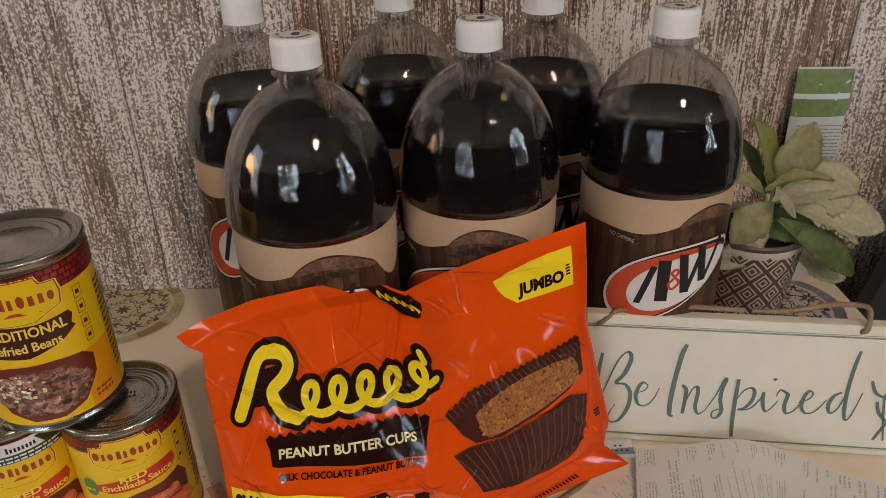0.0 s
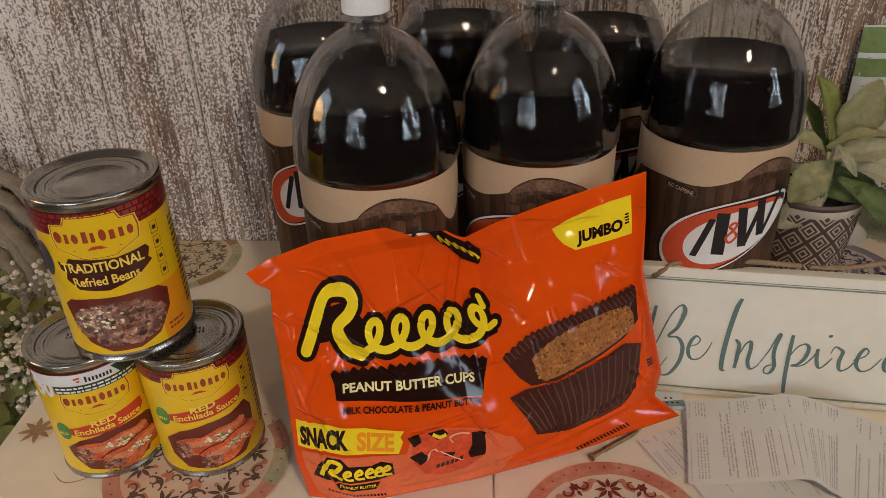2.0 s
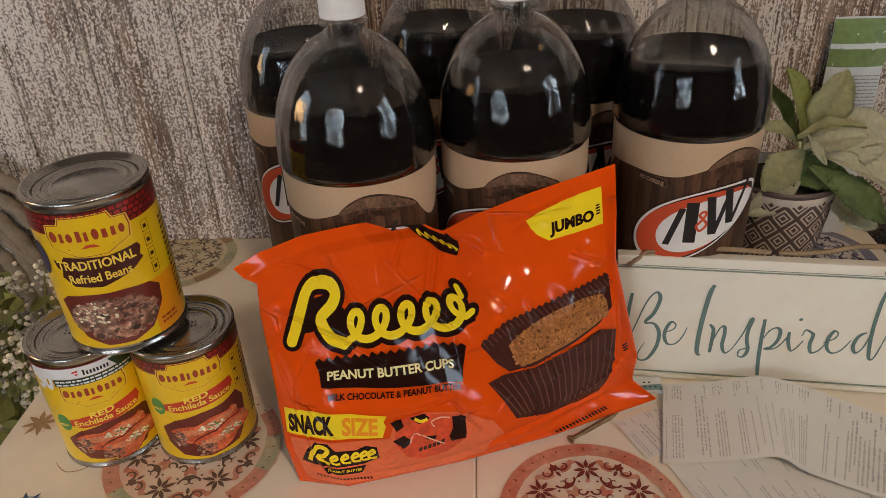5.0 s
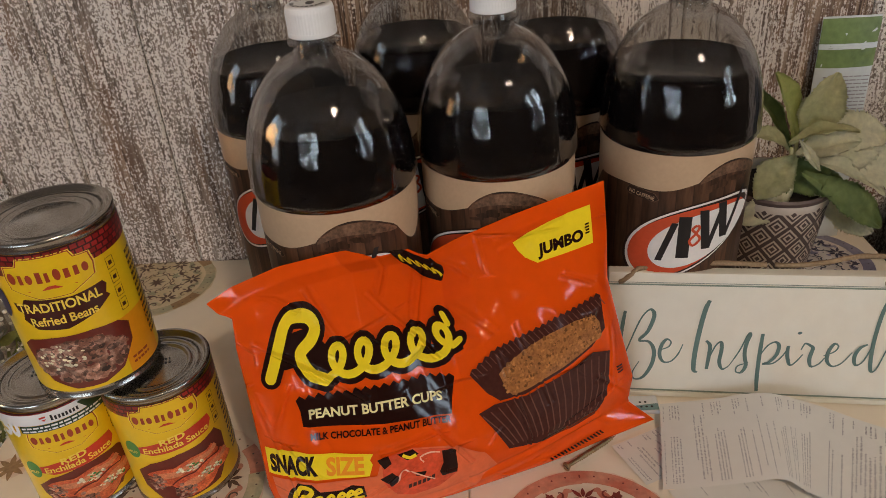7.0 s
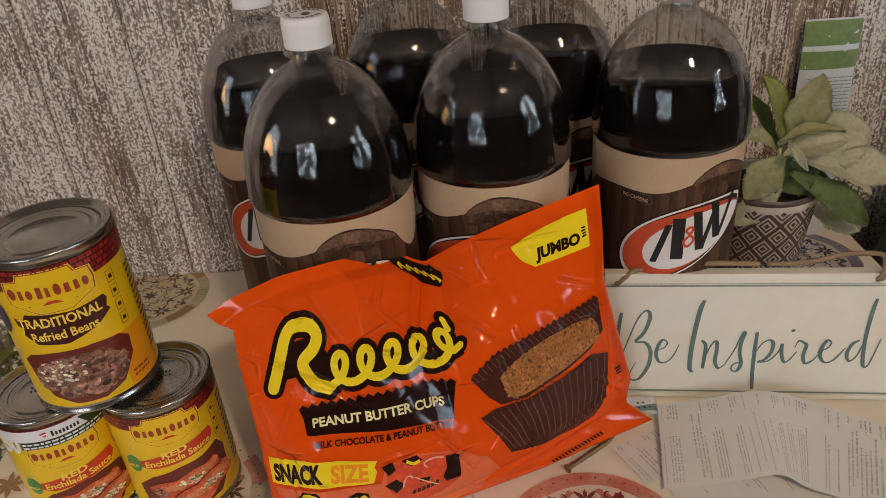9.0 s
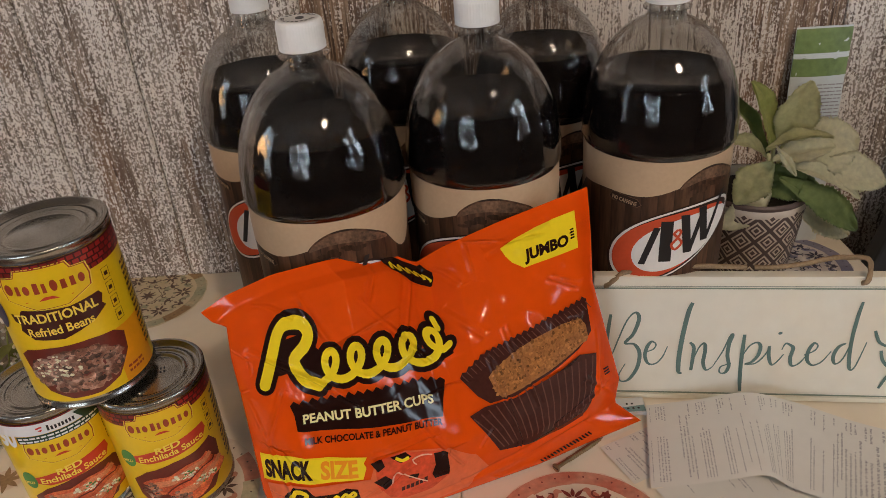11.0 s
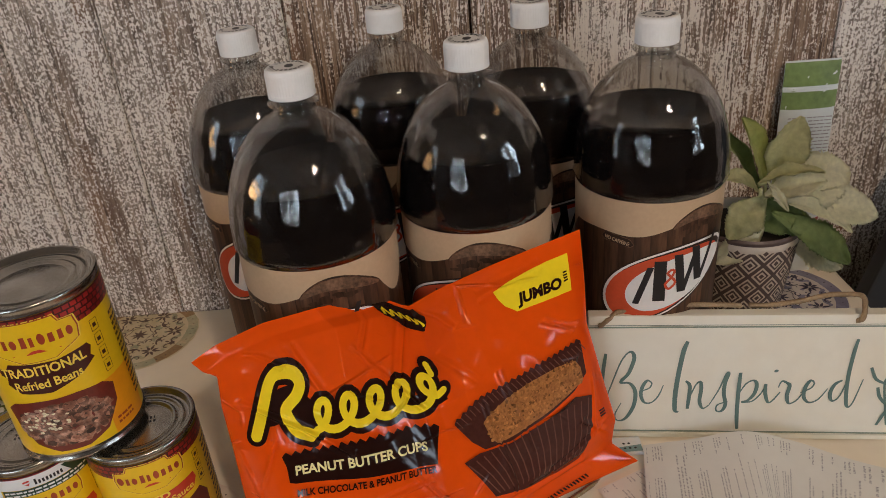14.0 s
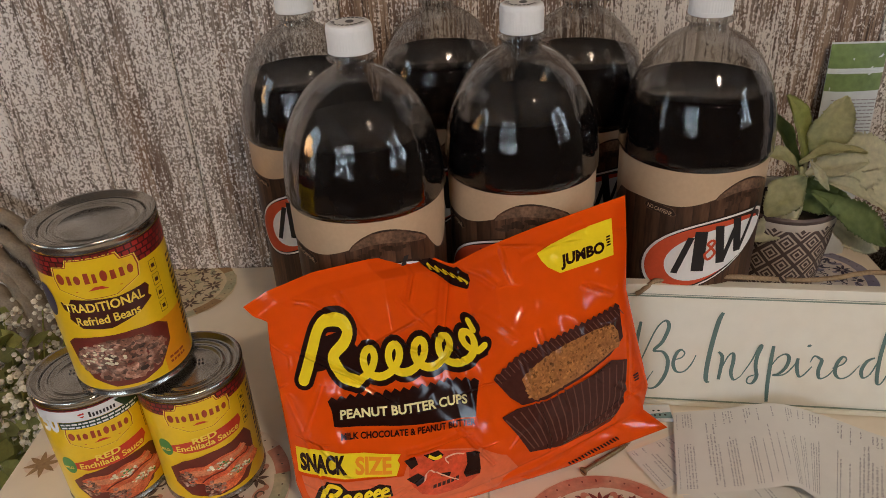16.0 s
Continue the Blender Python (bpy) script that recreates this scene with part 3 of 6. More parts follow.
def medallion(cx, cy, R, parent, ring_mats, wash, ink, soft, turn=0.0):
    rnd = random.Random(int(cx * 1000))
    bm = poly(ellipse(cx, cy, R, R, 0, 64, 0.03, 3))
    flat_part("medallion_ground", bm, T + 0.0003, wash, parent)
    n = 12
    for j in range(n):
        k = j % len(ring_mats)
        bm = bmesh.new()
        a0, a1 = 2 * math.pi * (j - 0.04) / n + radians(turn), 2 * math.pi * (j + 1.04) / n + radians(turn)
        r0 = R * (0.80 + 0.02 * rnd.random())
        steps = [a0 + (a1 - a0) * i / 6 for i in range(7)]
        poly([(cx + R * 0.985 * math.cos(b), cy + R * 0.985 * math.sin(b)) for b in steps] + [(cx + r0 * math.cos(b), cy + r0 * math.sin(b)) for b in steps[::-1]], bm)
        flat_part("ring_segment", bm, T + 0.0006 + 0.0001 * (j % 4), ring_mats[k], parent)
    def at(r, deg):
        return cx + R * r * math.cos(radians(deg)), cy + R * r * math.sin(radians(deg))

    bm = bmesh.new()
    for j in range(36):
        x, y = at(0.905, 10 * j + turn)
        poly(ellipse(x, y, R * 0.014 * (1.7 if j % 6 == 0 else 0.9), R * 0.011, 10 * j + turn, 8), bm)
    for j in range(6):
        a = turn + 60 * j
        fx, fy = at(0.60, a)
        for k in range(8):
            b = a + 45 * k + rnd.uniform(-5, 5)
            petal(fx + R * 0.022 * math.cos(radians(b)), fy + R * 0.022 * math.sin(radians(b)), R * (0.155 if k % 2 else 0.125), R * 0.023, b, bm)
        for hand in (-1, 1):
            x, y = at(0.71, a + hand * 21)
            swirl(x, y, R * 0.085, a + 90 * hand, bm, hand, R * 0.026)
            x, y = at(0.50, a + hand * 25)
            swirl(x, y, R * 0.075, a - 60 * hand, bm, -hand, R * 0.022)
            x, y = at(0.31, a + hand * 15)
            swirl(x, y, R * 0.065, a - 90 * hand, bm, -hand, R * 0.022)
            x, y = at(0.44, a + hand * 13)
            poly(ellipse(x, y, R * 0.014, R * 0.014, 0, 8), bm)
        # upright leaf and stalk between two flowers
        x, y = at(0.66, a + 30)
        petal(x, y, R * 0.13, R * 0.028, a + 30, bm)
        petal(x, y, R * 0.09, R * 0.020, a + 210, bm)
        x, y = at(0.40, a + 30)
        petal(x, y, R * 0.10, R * 0.020, a + 30, bm)
        for hand in (-1, 1):
            petal(x, y, R * 0.09, R * 0.017, a + 30 + 55 * hand, bm, hand * R * 0.02)
    ring = [at(0.215 + 0.02 * math.cos(radians(6 * 10 * k)), 10 * k + turn) for k in range(37)]
    ribbon(ring, R * 0.013, bm)
    for k in range(8):
        petal(cx, cy, R * 0.15, R * 0.022, 45 * k + turn, bm)
    flat_part("medallion_ornament", bm, T + 0.0011, ink, parent, kind="stuff")
    bm = bmesh.new()
    for j in range(6):
        a = turn + 30 + 60 * j
        for hand in (-1, 1):
            x, y = at(0.62, a + hand * 4)
            petal(x, y, R * 0.21, R * 0.050, a + hand * 58, bm, hand * R * 0.04)
            x, y = at(0.74, a + hand * 14)
            petal(x, y, R * 0.11, R * 0.030, a + hand * 110, bm, hand * R * 0.03)
        x, y = at(0.27, a)
        petal(x, y, R * 0.15, R * 0.040, a + 25, bm)
        petal(x, y, R * 0.15, R * 0.040, a - 25, bm)
        x, y = at(0.45, a + 30)
        poly(ellipse(x, y, R * 0.035, R * 0.028, a, 10, 0.2, j), bm)
    flat_part("medallion_leaves", bm, T + 0.0009, soft, parent, kind="stuff")


medallion(-0.217, 0.357, 0.066, top_a, [M_WASHR, M_WASHP, M_WASHR, M_WASHG], M_WASHP, M_INKB, M_WASHR, 12)
medallion(0.071, 0.297, 0.0635, top_b, [M_WASHR], M_WASHP, M_INKR, M_WASHR, 30)
medallion(-0.322, 0.632, 0.060, top_a, [M_WASHG, M_OCHRE, M_WASHG], mat("medallion_straw", (0.72, 0.62, 0.42), 0.45, var=0.08, alt=(0.62, 0.52, 0.30)), M_INKB, M_WASHG, 5)
medallion(0.327, 0.608, 0.062, top_b, [M_WASHB], mat("medallion_cool", (0.66, 0.60, 0.54), 0.45, var=0.06), M_INKV, M_WASHB, 20)


def motif(cx, cy, r, ground, ink, turn):
    bm = poly(ellipse(cx, cy, r * 0.92, r * 0.75, turn, 20, 0.15, 4))
    flat_part("motif_ground", bm, T + 0.0003, ground, top_a)
    bm = bmesh.new()
    for k in range(8):
        petal(cx, cy, r, r * 0.15, turn + 45 * k, bm)
    flat_part("motif_petals", bm, T + 0.0006, ink, top_a)


motif(-0.3507, 0.386, 0.0145, M_WASHP, M_OCHRE, 15)
motif(-0.321, 0.3036, 0.0145, mat("motif_pale_blue", (0.40, 0.44, 0.46), 0.45, var=0.15), M_BLUE, 20)
motif(0.36, 0.33, 0.0145, M_WASHP, M_OCHRE, 15)
bm = ribbon(spline([(-0.318, 0.345), (-0.306, 0.336), (-0.292, 0.340), (-0.284, 0.352)]), lambda t: 0.0009 * math.sin(math.pi * (0.1 + 0.8 * t)))
flat_part("motif_stem", bm, T + 0.0004, M_OCHRE, top_a)

# ---------------- root beer bottles ----------------
RB = 0.0535
Z_NECK = 0.284


def dome(z):
    """Outline of the bottle above its label."""
    if z < 0.203:
        return 0.0545 + 0.0012 * math.sin(math.pi * (z - 0.193) / 0.02) if z > 0.193 else 0.0545
    t = (z - 0.203) / (0.2865 - 0.203)
    r = 0.0552 * math.sqrt(max(0.0, 1 - t ** 2.15)) if t < 1 else 0
    return max(r, 0.0132)


def bottle_profile():
    p = [(0.0, 0.006), (0.02, 0.004), (0.036, 0.0), (0.046, 0.003), (0.0515, 0.012), (0.0535, 0.024), (RB, 0.036), (RB - 0.0004, 0.045), (RB - 0.0004, 0.1975), (0.0546, 0.2005)]
    for i in range(26):
        z = 0.2025 + (0.284 - 0.2025) * i / 25
        p.append((dome(z), z))
    p += [(0.0130, 0.2865), (0.0130, 0.289), (0.0160, 0.2897), (0.0160, 0.2912), (0.0130, 0.2918), (0.0130, 0.295)]
    return p


def onto_label(theta0):
    def f(a, z, off):
        r = RB - 0.0004 + off
        return Vector((r * math.cos(radians(theta0 + a)), r * math.sin(radians(theta0 + a)), z))
    return f


def strip(edge_low, edge_high, a0, a1, n):
    bm = bmesh.new()
    rows = []
    for i in range(n + 1):
        a = a0 + (a1 - a0) * i / n
        lo, hi = edge_low(a), edge_high(a)
        rows.append([bm.verts.new((a, lo + (hi - lo) * k / 2, 0)) for k in range(3)])
    for p, q in zip(rows, rows[1:]):
        for k in range(2):
            bm.faces.new((p[k], q[k], q[k + 1], p[k + 1]))
    return bm


def foam_edge(a):
    """Lower edge of the pale foam round the label; the wood barrel bites into it on one side."""
    a = (a + 180) % 360 - 180
    base = 0.176 + 0.005 * math.sin(radians(a * 2 + 20)) + 0.002 * math.sin(radians(a * 5))
    for c in (33, -147):
        d = (a - c + 180) % 360 - 180
        if abs(d) < 30:
            base += 0.010 * math.cos(radians(d * 3)) ** 0.7
        elif 30 <= d < 65:
            base -= 0.016 * math.sin(math.pi * (d - 30) / 35)
    return base


def logo_outline(k):
    """The slanting drop shape of the label's badge, in degrees and metres about its middle."""
    out = []
    for i in range(48):
        t = 2 * math.pi * i / 48
        c, s = math.cos(t), math.sin(t)
        half = 0.0285 * (1 - 0.30 * c) * (1 if s < 0 else 0.9)
        x = 54 * c * k + 4
        y = half * s * k + 0.0195 * c * k + 0.004
        out.append((x, y + 0.134))
    return out


SX = 1.0 / (RB * math.pi / 180)      # degrees of the label per metre


PLANK = []


def plank_mesh():
    if not PLANK:
        bm = bmesh.new()
        q = [[bm.verts.new((0.25 + 11.5 * k / 3, zz, 0)) for k in range(4)] for zz in (0.042, 0.19)]
        for k in range(3):
            bm.faces.new((q[0][k], q[0][k + 1], q[1][k + 1], q[1][k]))
        PLANK.append(mesh_of("plank_print", wrap(bm, onto_label(0), 0.00025), M_LBROWN, True))
    return PLANK[0]


def make_bottle(level):
    b = thing("soda_bottle", (0, 0, 0), "clear two-litre plastic bottle of dark root beer with white cap", "bottle", "root beer bottles")
    bm = lathe(bottle_profile(), 96)
    for v in bm.verts:
        if 0.198 < v.co.z < 0.284:
            a = math.atan2(v.co.y, v.co.x)
            k = 1 + 0.010 * noise.noise((2.2 * math.cos(a), 2.2 * math.sin(a), v.co.z * 9)) + 0.004 * noise.noise((7 * math.cos(a), 7 * math.sin(a), v.co.z * 25 + 4))
            v.co.x *= k
            v.co.y *= k
    part("bottle_body", bm, M_PET, b, "clear plastic", smooth=True)
    # inner face of the shell, over the liquid
    prof = [(dome(level + (0.2835 - level) * i / 18) - 0.0008, level + 0.0004 + (0.2835 - level) * i / 18) for i in range(19)] + [(0.0118, 0.2865), (0.0118, 0.295)]
    inner = lathe(prof, 96)
    for v in inner.verts:
        a = math.atan2(v.co.y, v.co.x)
        k = 1 + 0.010 * noise.noise((2.2 * math.cos(a), 2.2 * math.sin(a), v.co.z * 9)) + 0.006 * noise.noise((5 * math.cos(a), 5 * math.sin(a), v.co.z * 20 + 9)) - 0.004
        if v.co.z < 0.284:
            v.co.x *= k
            v.co.y *= k
    part("inner_face", inner, M_PET, b, smooth=True)
    prof = [(0.0, 0.009), (0.034, 0.004), (0.045, 0.006), (0.0505, 0.014), (0.0523, 0.026), (RB - 0.0014, 0.04), (RB - 0.0012, 0.1965), (0.0541, 0.2003)]
    z = 0.203
    while z < level:
        prof.append((dome(z) - 0.0007, z))
        z += 0.004
    prof += [(dome(level) - 0.0007, level), (dome(level) - 0.0014, level - 0.0003), (0.0, level - 0.0008)]
    part("root_beer", lathe(prof, 64), M_LIQ, b, "dark root beer", smooth=True)
    # cap with ribs
    cap = bmesh.new()
    seg = 96
    rows = []
    for r, zz, rib in ((0.0140, 0.2938, 0), (0.0147, 0.2942, 0), (0.0147, 0.2965, 0), (0.0145, 0.2972, 1), (0.0146, 0.3085, 1), (0.0140, 0.3112, 0), (0.0128, 0.3121, 0)):
        rows.append([cap.verts.new(((r + (0.00012 if rib and i % 2 else 0)) * math.cos(2 * math.pi * i / seg), (r + (0.00012 if rib and i % 2 else 0)) * math.sin(2 * math.pi * i / seg), zz)) for i in range(seg)])
    for p, q in zip(rows, rows[1:]):
        for i in range(seg):
            cap.faces.new((p[i], p[(i + 1) % seg], q[(i + 1) % seg], q[i]))
    cap.faces.new(rows[-1])
    cap.faces.new(rows[0][::-1])
    cap_ob = part("cap", cap, M_CAP, b, "white ribbed screw cap")
    bm = bmesh.new()
    rnd = random.Random(5)
    for j in range(22):
        if j in (6, 7, 16):
            continue
        a = 2 * math.pi * j / 22
        c, s = math.cos(a), math.sin(a)
        h, w = 0.0013, 0.0005 + 0.0006 * rnd.random()
        poly([(q * c - e * s, q * s + e * c) for q, e in ((0.0098 - h, -w), (0.0098 + h, -w), (0.0098 + h, w), (0.0098 - h, w))], bm)
    poly(ellipse(0.0, 0.001, 0.0042, 0.0028, 20, 14), bm)
    for v in bm.verts:
        v.co.z = 0.31235
    part("cap_print", bm, M_INK, cap_ob)
    # paper sleeve
    on = onto_label(0)
    lab = part("label", lathe([(RB - 0.0003, 0.040), (RB - 0.0003, 0.1985)], 72), M_LDARK, b, "brown printed paper sleeve", smooth=True)
    n = 30
    for j in range(n):
        pl = new("plank_print", plank_mesh())
        pl.parent = lab
        pl.rotation_euler = (0, 0, 2 * math.pi * j / n)
    part("foam_print", wrap(strip(foam_edge, lambda a: 0.1985, -180, 180, 120), on, 0.0005), M_LFOAM, lab, smooth=True)
    bm = ribbon([(a, foam_edge(a) - 0.0008) for a in range(-180, 181, 3)], lambda t: 0.0017, None, SX)
    part("foam_line", wrap(bm, on, 0.0006), M_LDARK, lab, smooth=True)
    rnd = random.Random(9)
    for c in (33, -147):
        bm = bmesh.new()
        for j in range(9):
            x = c - 24 + 48 * rnd.random()
            z = 0.1815 - 0.006 * (abs(x - c) / 24) ** 2 - 0.004 * rnd.random()
            poly(ellipse(x, z - 0.002, 3 + 3 * rnd.random(), 0.0012 + 0.001 * rnd.random(), 0, 10, 0.3, j), bm)
        part("barrel_print", wrap(bm, on, 0.0009), M_LBROWN, lab)
        head = strip(lambda a: foam_edge(a) - 0.0015 - 0.0085 * math.cos(radians((a - c) * 3)) ** 0.6, lambda a: foam_edge(a) - 0.0014, c - 29, c + 29, 24)
        part("barrel_head", wrap(head, on, 0.00055), M_LBARREL, lab, smooth=True)
        for dz, wid in ((0.0035, 0.0012), (0.0068, 0.0008), (0.0098, 0.0013)):
            bm = ribbon([(a, foam_edge(a) - dz) for a in range(c - 28, c + 29, 4)], wid, None, SX)
            for v in bm.verts:
                v.co.x = min(max(v.co.x, c - 30), c + 30)
            part("barrel_line", wrap(bm, on, 0.00075), M_LDARK, lab, smooth=True)
    for k, m, off in ((1.0, M_LDARK, 0.0008), (0.955, M_LWHITE, 0.0010), (0.90, M_LDARK, 0.0012)):
        bm = poly(logo_outline(k))
        refine(bm, 9)
        part("badge", wrap(bm, on, off), m, lab, smooth=True)
    bm = poly([(x - 2.5, y - 0.0008) for x, y in logo_outline(0.86)])
    refine(bm, 9)
    part("badge", wrap(bm, on, 0.0014), M_LRED, lab, smooth=True)
    bm = poly([(6 + (x - 4) * 0.86 + 5, 0.134 + (y - 0.134) * 0.80 + 0.0015) for x, y in logo_outline(0.86)])
    refine(bm, 9)
    part("badge", wrap(bm, on, 0.0016), M_LWHITE, lab, smooth=True)
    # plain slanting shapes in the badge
    bm = bmesh.new()

    def bar(x0, z0, x1, z1, w):
        poly([(x0 - w, z0), (x0 + w, z0), (x1 + w, z1), (x1 - w, z1)], bm)
    bar(-21, 0.118, -11, 0.149, 2.4)
    bar(-4, 0.121, -4, 0.154, 4.6)
    bar(13, 0.127, 9, 0.158, 3.4)
    bar(14, 0.127, 24, 0.160, 2.0)
    bar(27, 0.134, 23, 0.162, 3.4)
    bar(28, 0.134, 43, 0.170, 1.8)
    refine(bm, 6)
    part("badge_shape", wrap(bm, on, 0.0019), M_INK, lab)
    bm = ribbon(spline([(4.5, 0.147), (1.5, 0.144), (4, 0.141), (7.5, 0.136), (3, 0.131), (0, 0.135), (4, 0.140), (6.5, 0.145), (4.5, 0.147)], 4), 0.0019 * SX, None, SX)
    part("badge_shape", wrap(bm, on, 0.0022), M_LRED, lab)
    # small plaque
    bm = poly([(-50, 0.1685), (-47, 0.1725), (-27, 0.1695), (-24, 0.1655), (-27, 0.1635), (-47, 0.1660)])
    refine(bm, 6)
    plaque = part("plaque", wrap(bm, on, 0.0008), M_LDARK, lab)
    bm = ribbon([(-50, 0.1685), (-47, 0.1725), (-27, 0.1695), (-24, 0.1655), (-27, 0.1635), (-47, 0.1660), (-50, 0.1685)], 0.0006 * SX, None, SX)
    part("plaque_line", wrap(bm, on, 0.0010), M_LBARREL, plaque)
    bm = place_text(text_bm("NO CAFFEINE", 0.01), (-47, 0.1674), (-27.5, 0.1645), (0.3, 0.0030))
    part("lettering", wrap(bm, on, 0.0011), M_LFOAM, lab)
    return b


SODA = [(-0.0834, 0.4439, -102, 0.2445), (0.0266, 0.4744, -118, 0.2445), (0.1562, 0.4958, -90, 0.2470), (-0.1423, 0.5671, -102, 0.2455), (-0.0320, 0.6012, -100, 0.2465), (0.0808, 0.5769, -95, 0.2480)]
for bx, by, th, lev in SODA:
    b = make_bottle(lev)
    b.matrix_world = pose(bx, by, T, 0, 0, th)

# ---------------- cans ----------------


def onto_can(r):
    def f(a, z, off):
        return Vector(((r + off) * math.cos(radians(a)), (r + off) * math.sin(radians(a)), z))
    return f


def tin_body(can, r, h):
    prof = [(0.0, 0.0045), (r - 0.0040, 0.0045), (r - 0.0028, 0.0006), (r - 0.0010, 0.0), (r + 0.0006, 0.0010), (r + 0.0006, 0.0028), (r - 0.0006, 0.0040), (r - 0.0002, 0.006), (r - 0.0002, h - 0.006), (r - 0.0006, h - 0.0040),
            (r + 0.0006, h - 0.0028), (r + 0.0006, h - 0.0010), (r - 0.0010, h), (r - 0.0024, h - 0.0004), (r - 0.0034, h - 0.0042), (r - 0.0065, h - 0.0042), (r - 0.0072, h - 0.0034), (r - 0.0086, h - 0.0034), (r - 0.0094, h - 0.0044),
            (r - 0.0118, h - 0.0044), (r - 0.0125, h - 0.0034), (r - 0.0138, h - 0.0034), (r - 0.0150, h - 0.0048), (r * 0.55, h - 0.0048), (r * 0.52, h - 0.0042), (0.0, h - 0.0042)]
    return part("tin", lathe(prof, 72), M_TIN, can, "bare tinned steel with stepped lid", smooth=True)


def label_sheet(parent, r, z0, z1, material, name="label", a0=-180, a1=180, off=0.0001, label=""):
    n = max(4, int((a1 - a0) / 5))
    return part(name, wrap(strip(lambda a: z0, lambda a: z1, a0, a1, n), onto_can(r), off), material, parent, label, smooth=True)


def roof_tiles(lab, r, z0, z1, rows, a0=-180, a1=180):
    """Printed rows of little roof tiles, one small block each."""
    bm = bmesh.new()
    n = int((a1 - a0) / 7.0)
    dz = (z1 - z0) / rows
    for i in range(rows):
        for j in range(n):
            a = a0 + (a1 - a0) * (j + 0.5 * (i % 2)) / n
            w = (a1 - a0) / n
            poly([(a + 0.10 * w, z0 + i * dz + 0.0002), (a + 0.90 * w, z0 + i * dz + 0.0002), (a + 0.90 * w, z0 + (i + 0.80) * dz), (a + 0.10 * w, z0 + (i + 0.80) * dz)], bm)
    tagged(part("tile_print", wrap(bm, onto_can(r), 0.0005), M_TILE, lab), kind="stuff")


def brand_plate(lab, r, ca, cz, wa, hz, tilt):
    """The brand's plate: yellow shaped plate with a dark red line, a row of plain red shapes and a small hill."""
    on = onto_can(r)

    def shape(k):
        pts = [(-1, 0.1), (-0.95, 0.62), (-0.62, 0.68), (-0.55, 1.0), (0.55, 1.0), (0.62, 0.68), (0.95, 0.62), (1, 0.1), (0.95, -0.45), (0.6, -0.72), (0.35, -0.95), (-0.35, -0.95), (-0.6, -0.72), (-0.95, -0.45)]
        return [(ca + x * wa * k, cz + y * hz * k + tilt * x * wa * k) for x, y in pts]
    for k, m, off in ((1.0, M_CYTXT, 0.0005), (0.965, M_CRTXT, 0.0007), (0.93, M_YEL, 0.0009)):
        bm = poly(shape(k))
        refine(bm, 8)
        part("brand_plate", wrap(bm, on, off), m, lab, smooth=True)
    bm = bmesh.new()
    xs = [(-0.78, 0.135, 1.12), (-0.58, 0.075, 0.92), (-0.40, 0.105, 0.92), (-0.19, 0.095, 1.08), (-0.03, 0.070, 0.92), (0.17, 0.110, 1.12), (0.365, 0.095, 0.90), (0.555, 0.085, 0.90), (0.75, 0.105, 0.90)]
    for i, (x, w, h) in enumerate(xs):
        zb = cz - 0.16 * hz + tilt * x * wa
        tall = h * 0.47 * hz
        mid, half = ca + x * wa, 0.72 * w * wa
        if i in (0, 2, 5, 8):
            poly(ellipse(mid, zb + tall / 2, half * 0.95, tall * 0.5, 0, 14), bm)
        else:
            poly([(mid - half * 0.85, zb), (mid + half * 0.85, zb), (mid + half * 0.75, zb + tall), (mid - half * 0.75, zb + tall)], bm)
    tagged(part("brand_shape", wrap(bm, on, 0.0012), M_CRTXT, lab), kind="stuff")
    bm = poly([(ca - 0.22 * wa, cz - 0.50 * hz), (ca + 0.22 * wa, cz - 0.50 * hz), (ca + 0.08 * wa, cz - 0.34 * hz), (ca - 0.08 * wa, cz - 0.34 * hz)])
    poly([(ca - 0.5 * wa, cz - 0.52 * hz), (ca + 0.5 * wa, cz - 0.52 * hz), (ca + 0.5 * wa, cz - 0.49 * hz), (ca - 0.5 * wa, cz - 0.49 * hz)], bm)
    part("brand_shape", wrap(bm, on, 0.0013), M_CRED, lab)


def brush_band(lab, r, pts, material, off=0.0005):
    bm = poly(pts)
    refine(bm, 7)
    part("band_print", wrap(bm, onto_can(r), off), material, lab, smooth=True)


def side_icons(lab, r, ca, z0, z1, count):
    bm = bmesh.new()
    for i in range(count):
        z = z1 - (z1 - z0) * (i + 0.5) / count
        h = (z1 - z0) / count * 0.38
        ribbon([(ca - 4, z - h), (ca + 4, z - h), (ca + 4, z + h), (ca - 4, z + h), (ca - 4, z - h)], 0.0004 * 1400, bm, 1400)
        poly([(ca - 2, z - h * 0.4), (ca + 2, z - h * 0.4), (ca + 2, z + h * 0.3), (ca - 2, z + h * 0.3)], bm)
    part("icon_print", wrap(bm, onto_can(r), 0.0005), M_CBROWN, lab)


def small_lines(lab, r, a0, a1, z0, z1, rows, material, seed=1):
    bm = bmesh.new()
    rnd = random.Random(seed)
    dz = (z1 - z0) / rows
    for i in range(rows):
        a = a0
        while a < a1 - 3:
            w = 2 + 5 * rnd.random()
            poly([(a, z0 + i * dz + 0.2 * dz), (min(a + w, a1), z0 + i * dz + 0.2 * dz), (min(a + w, a1), z0 + i * dz + 0.7 * dz), (a, z0 + i * dz + 0.7 * dz)], bm)
            a += w + 1.2
    refine(bm, 6)
    tagged(part("small_print", wrap(bm, onto_can(r), 0.0006), material, lab), kind="stuff")


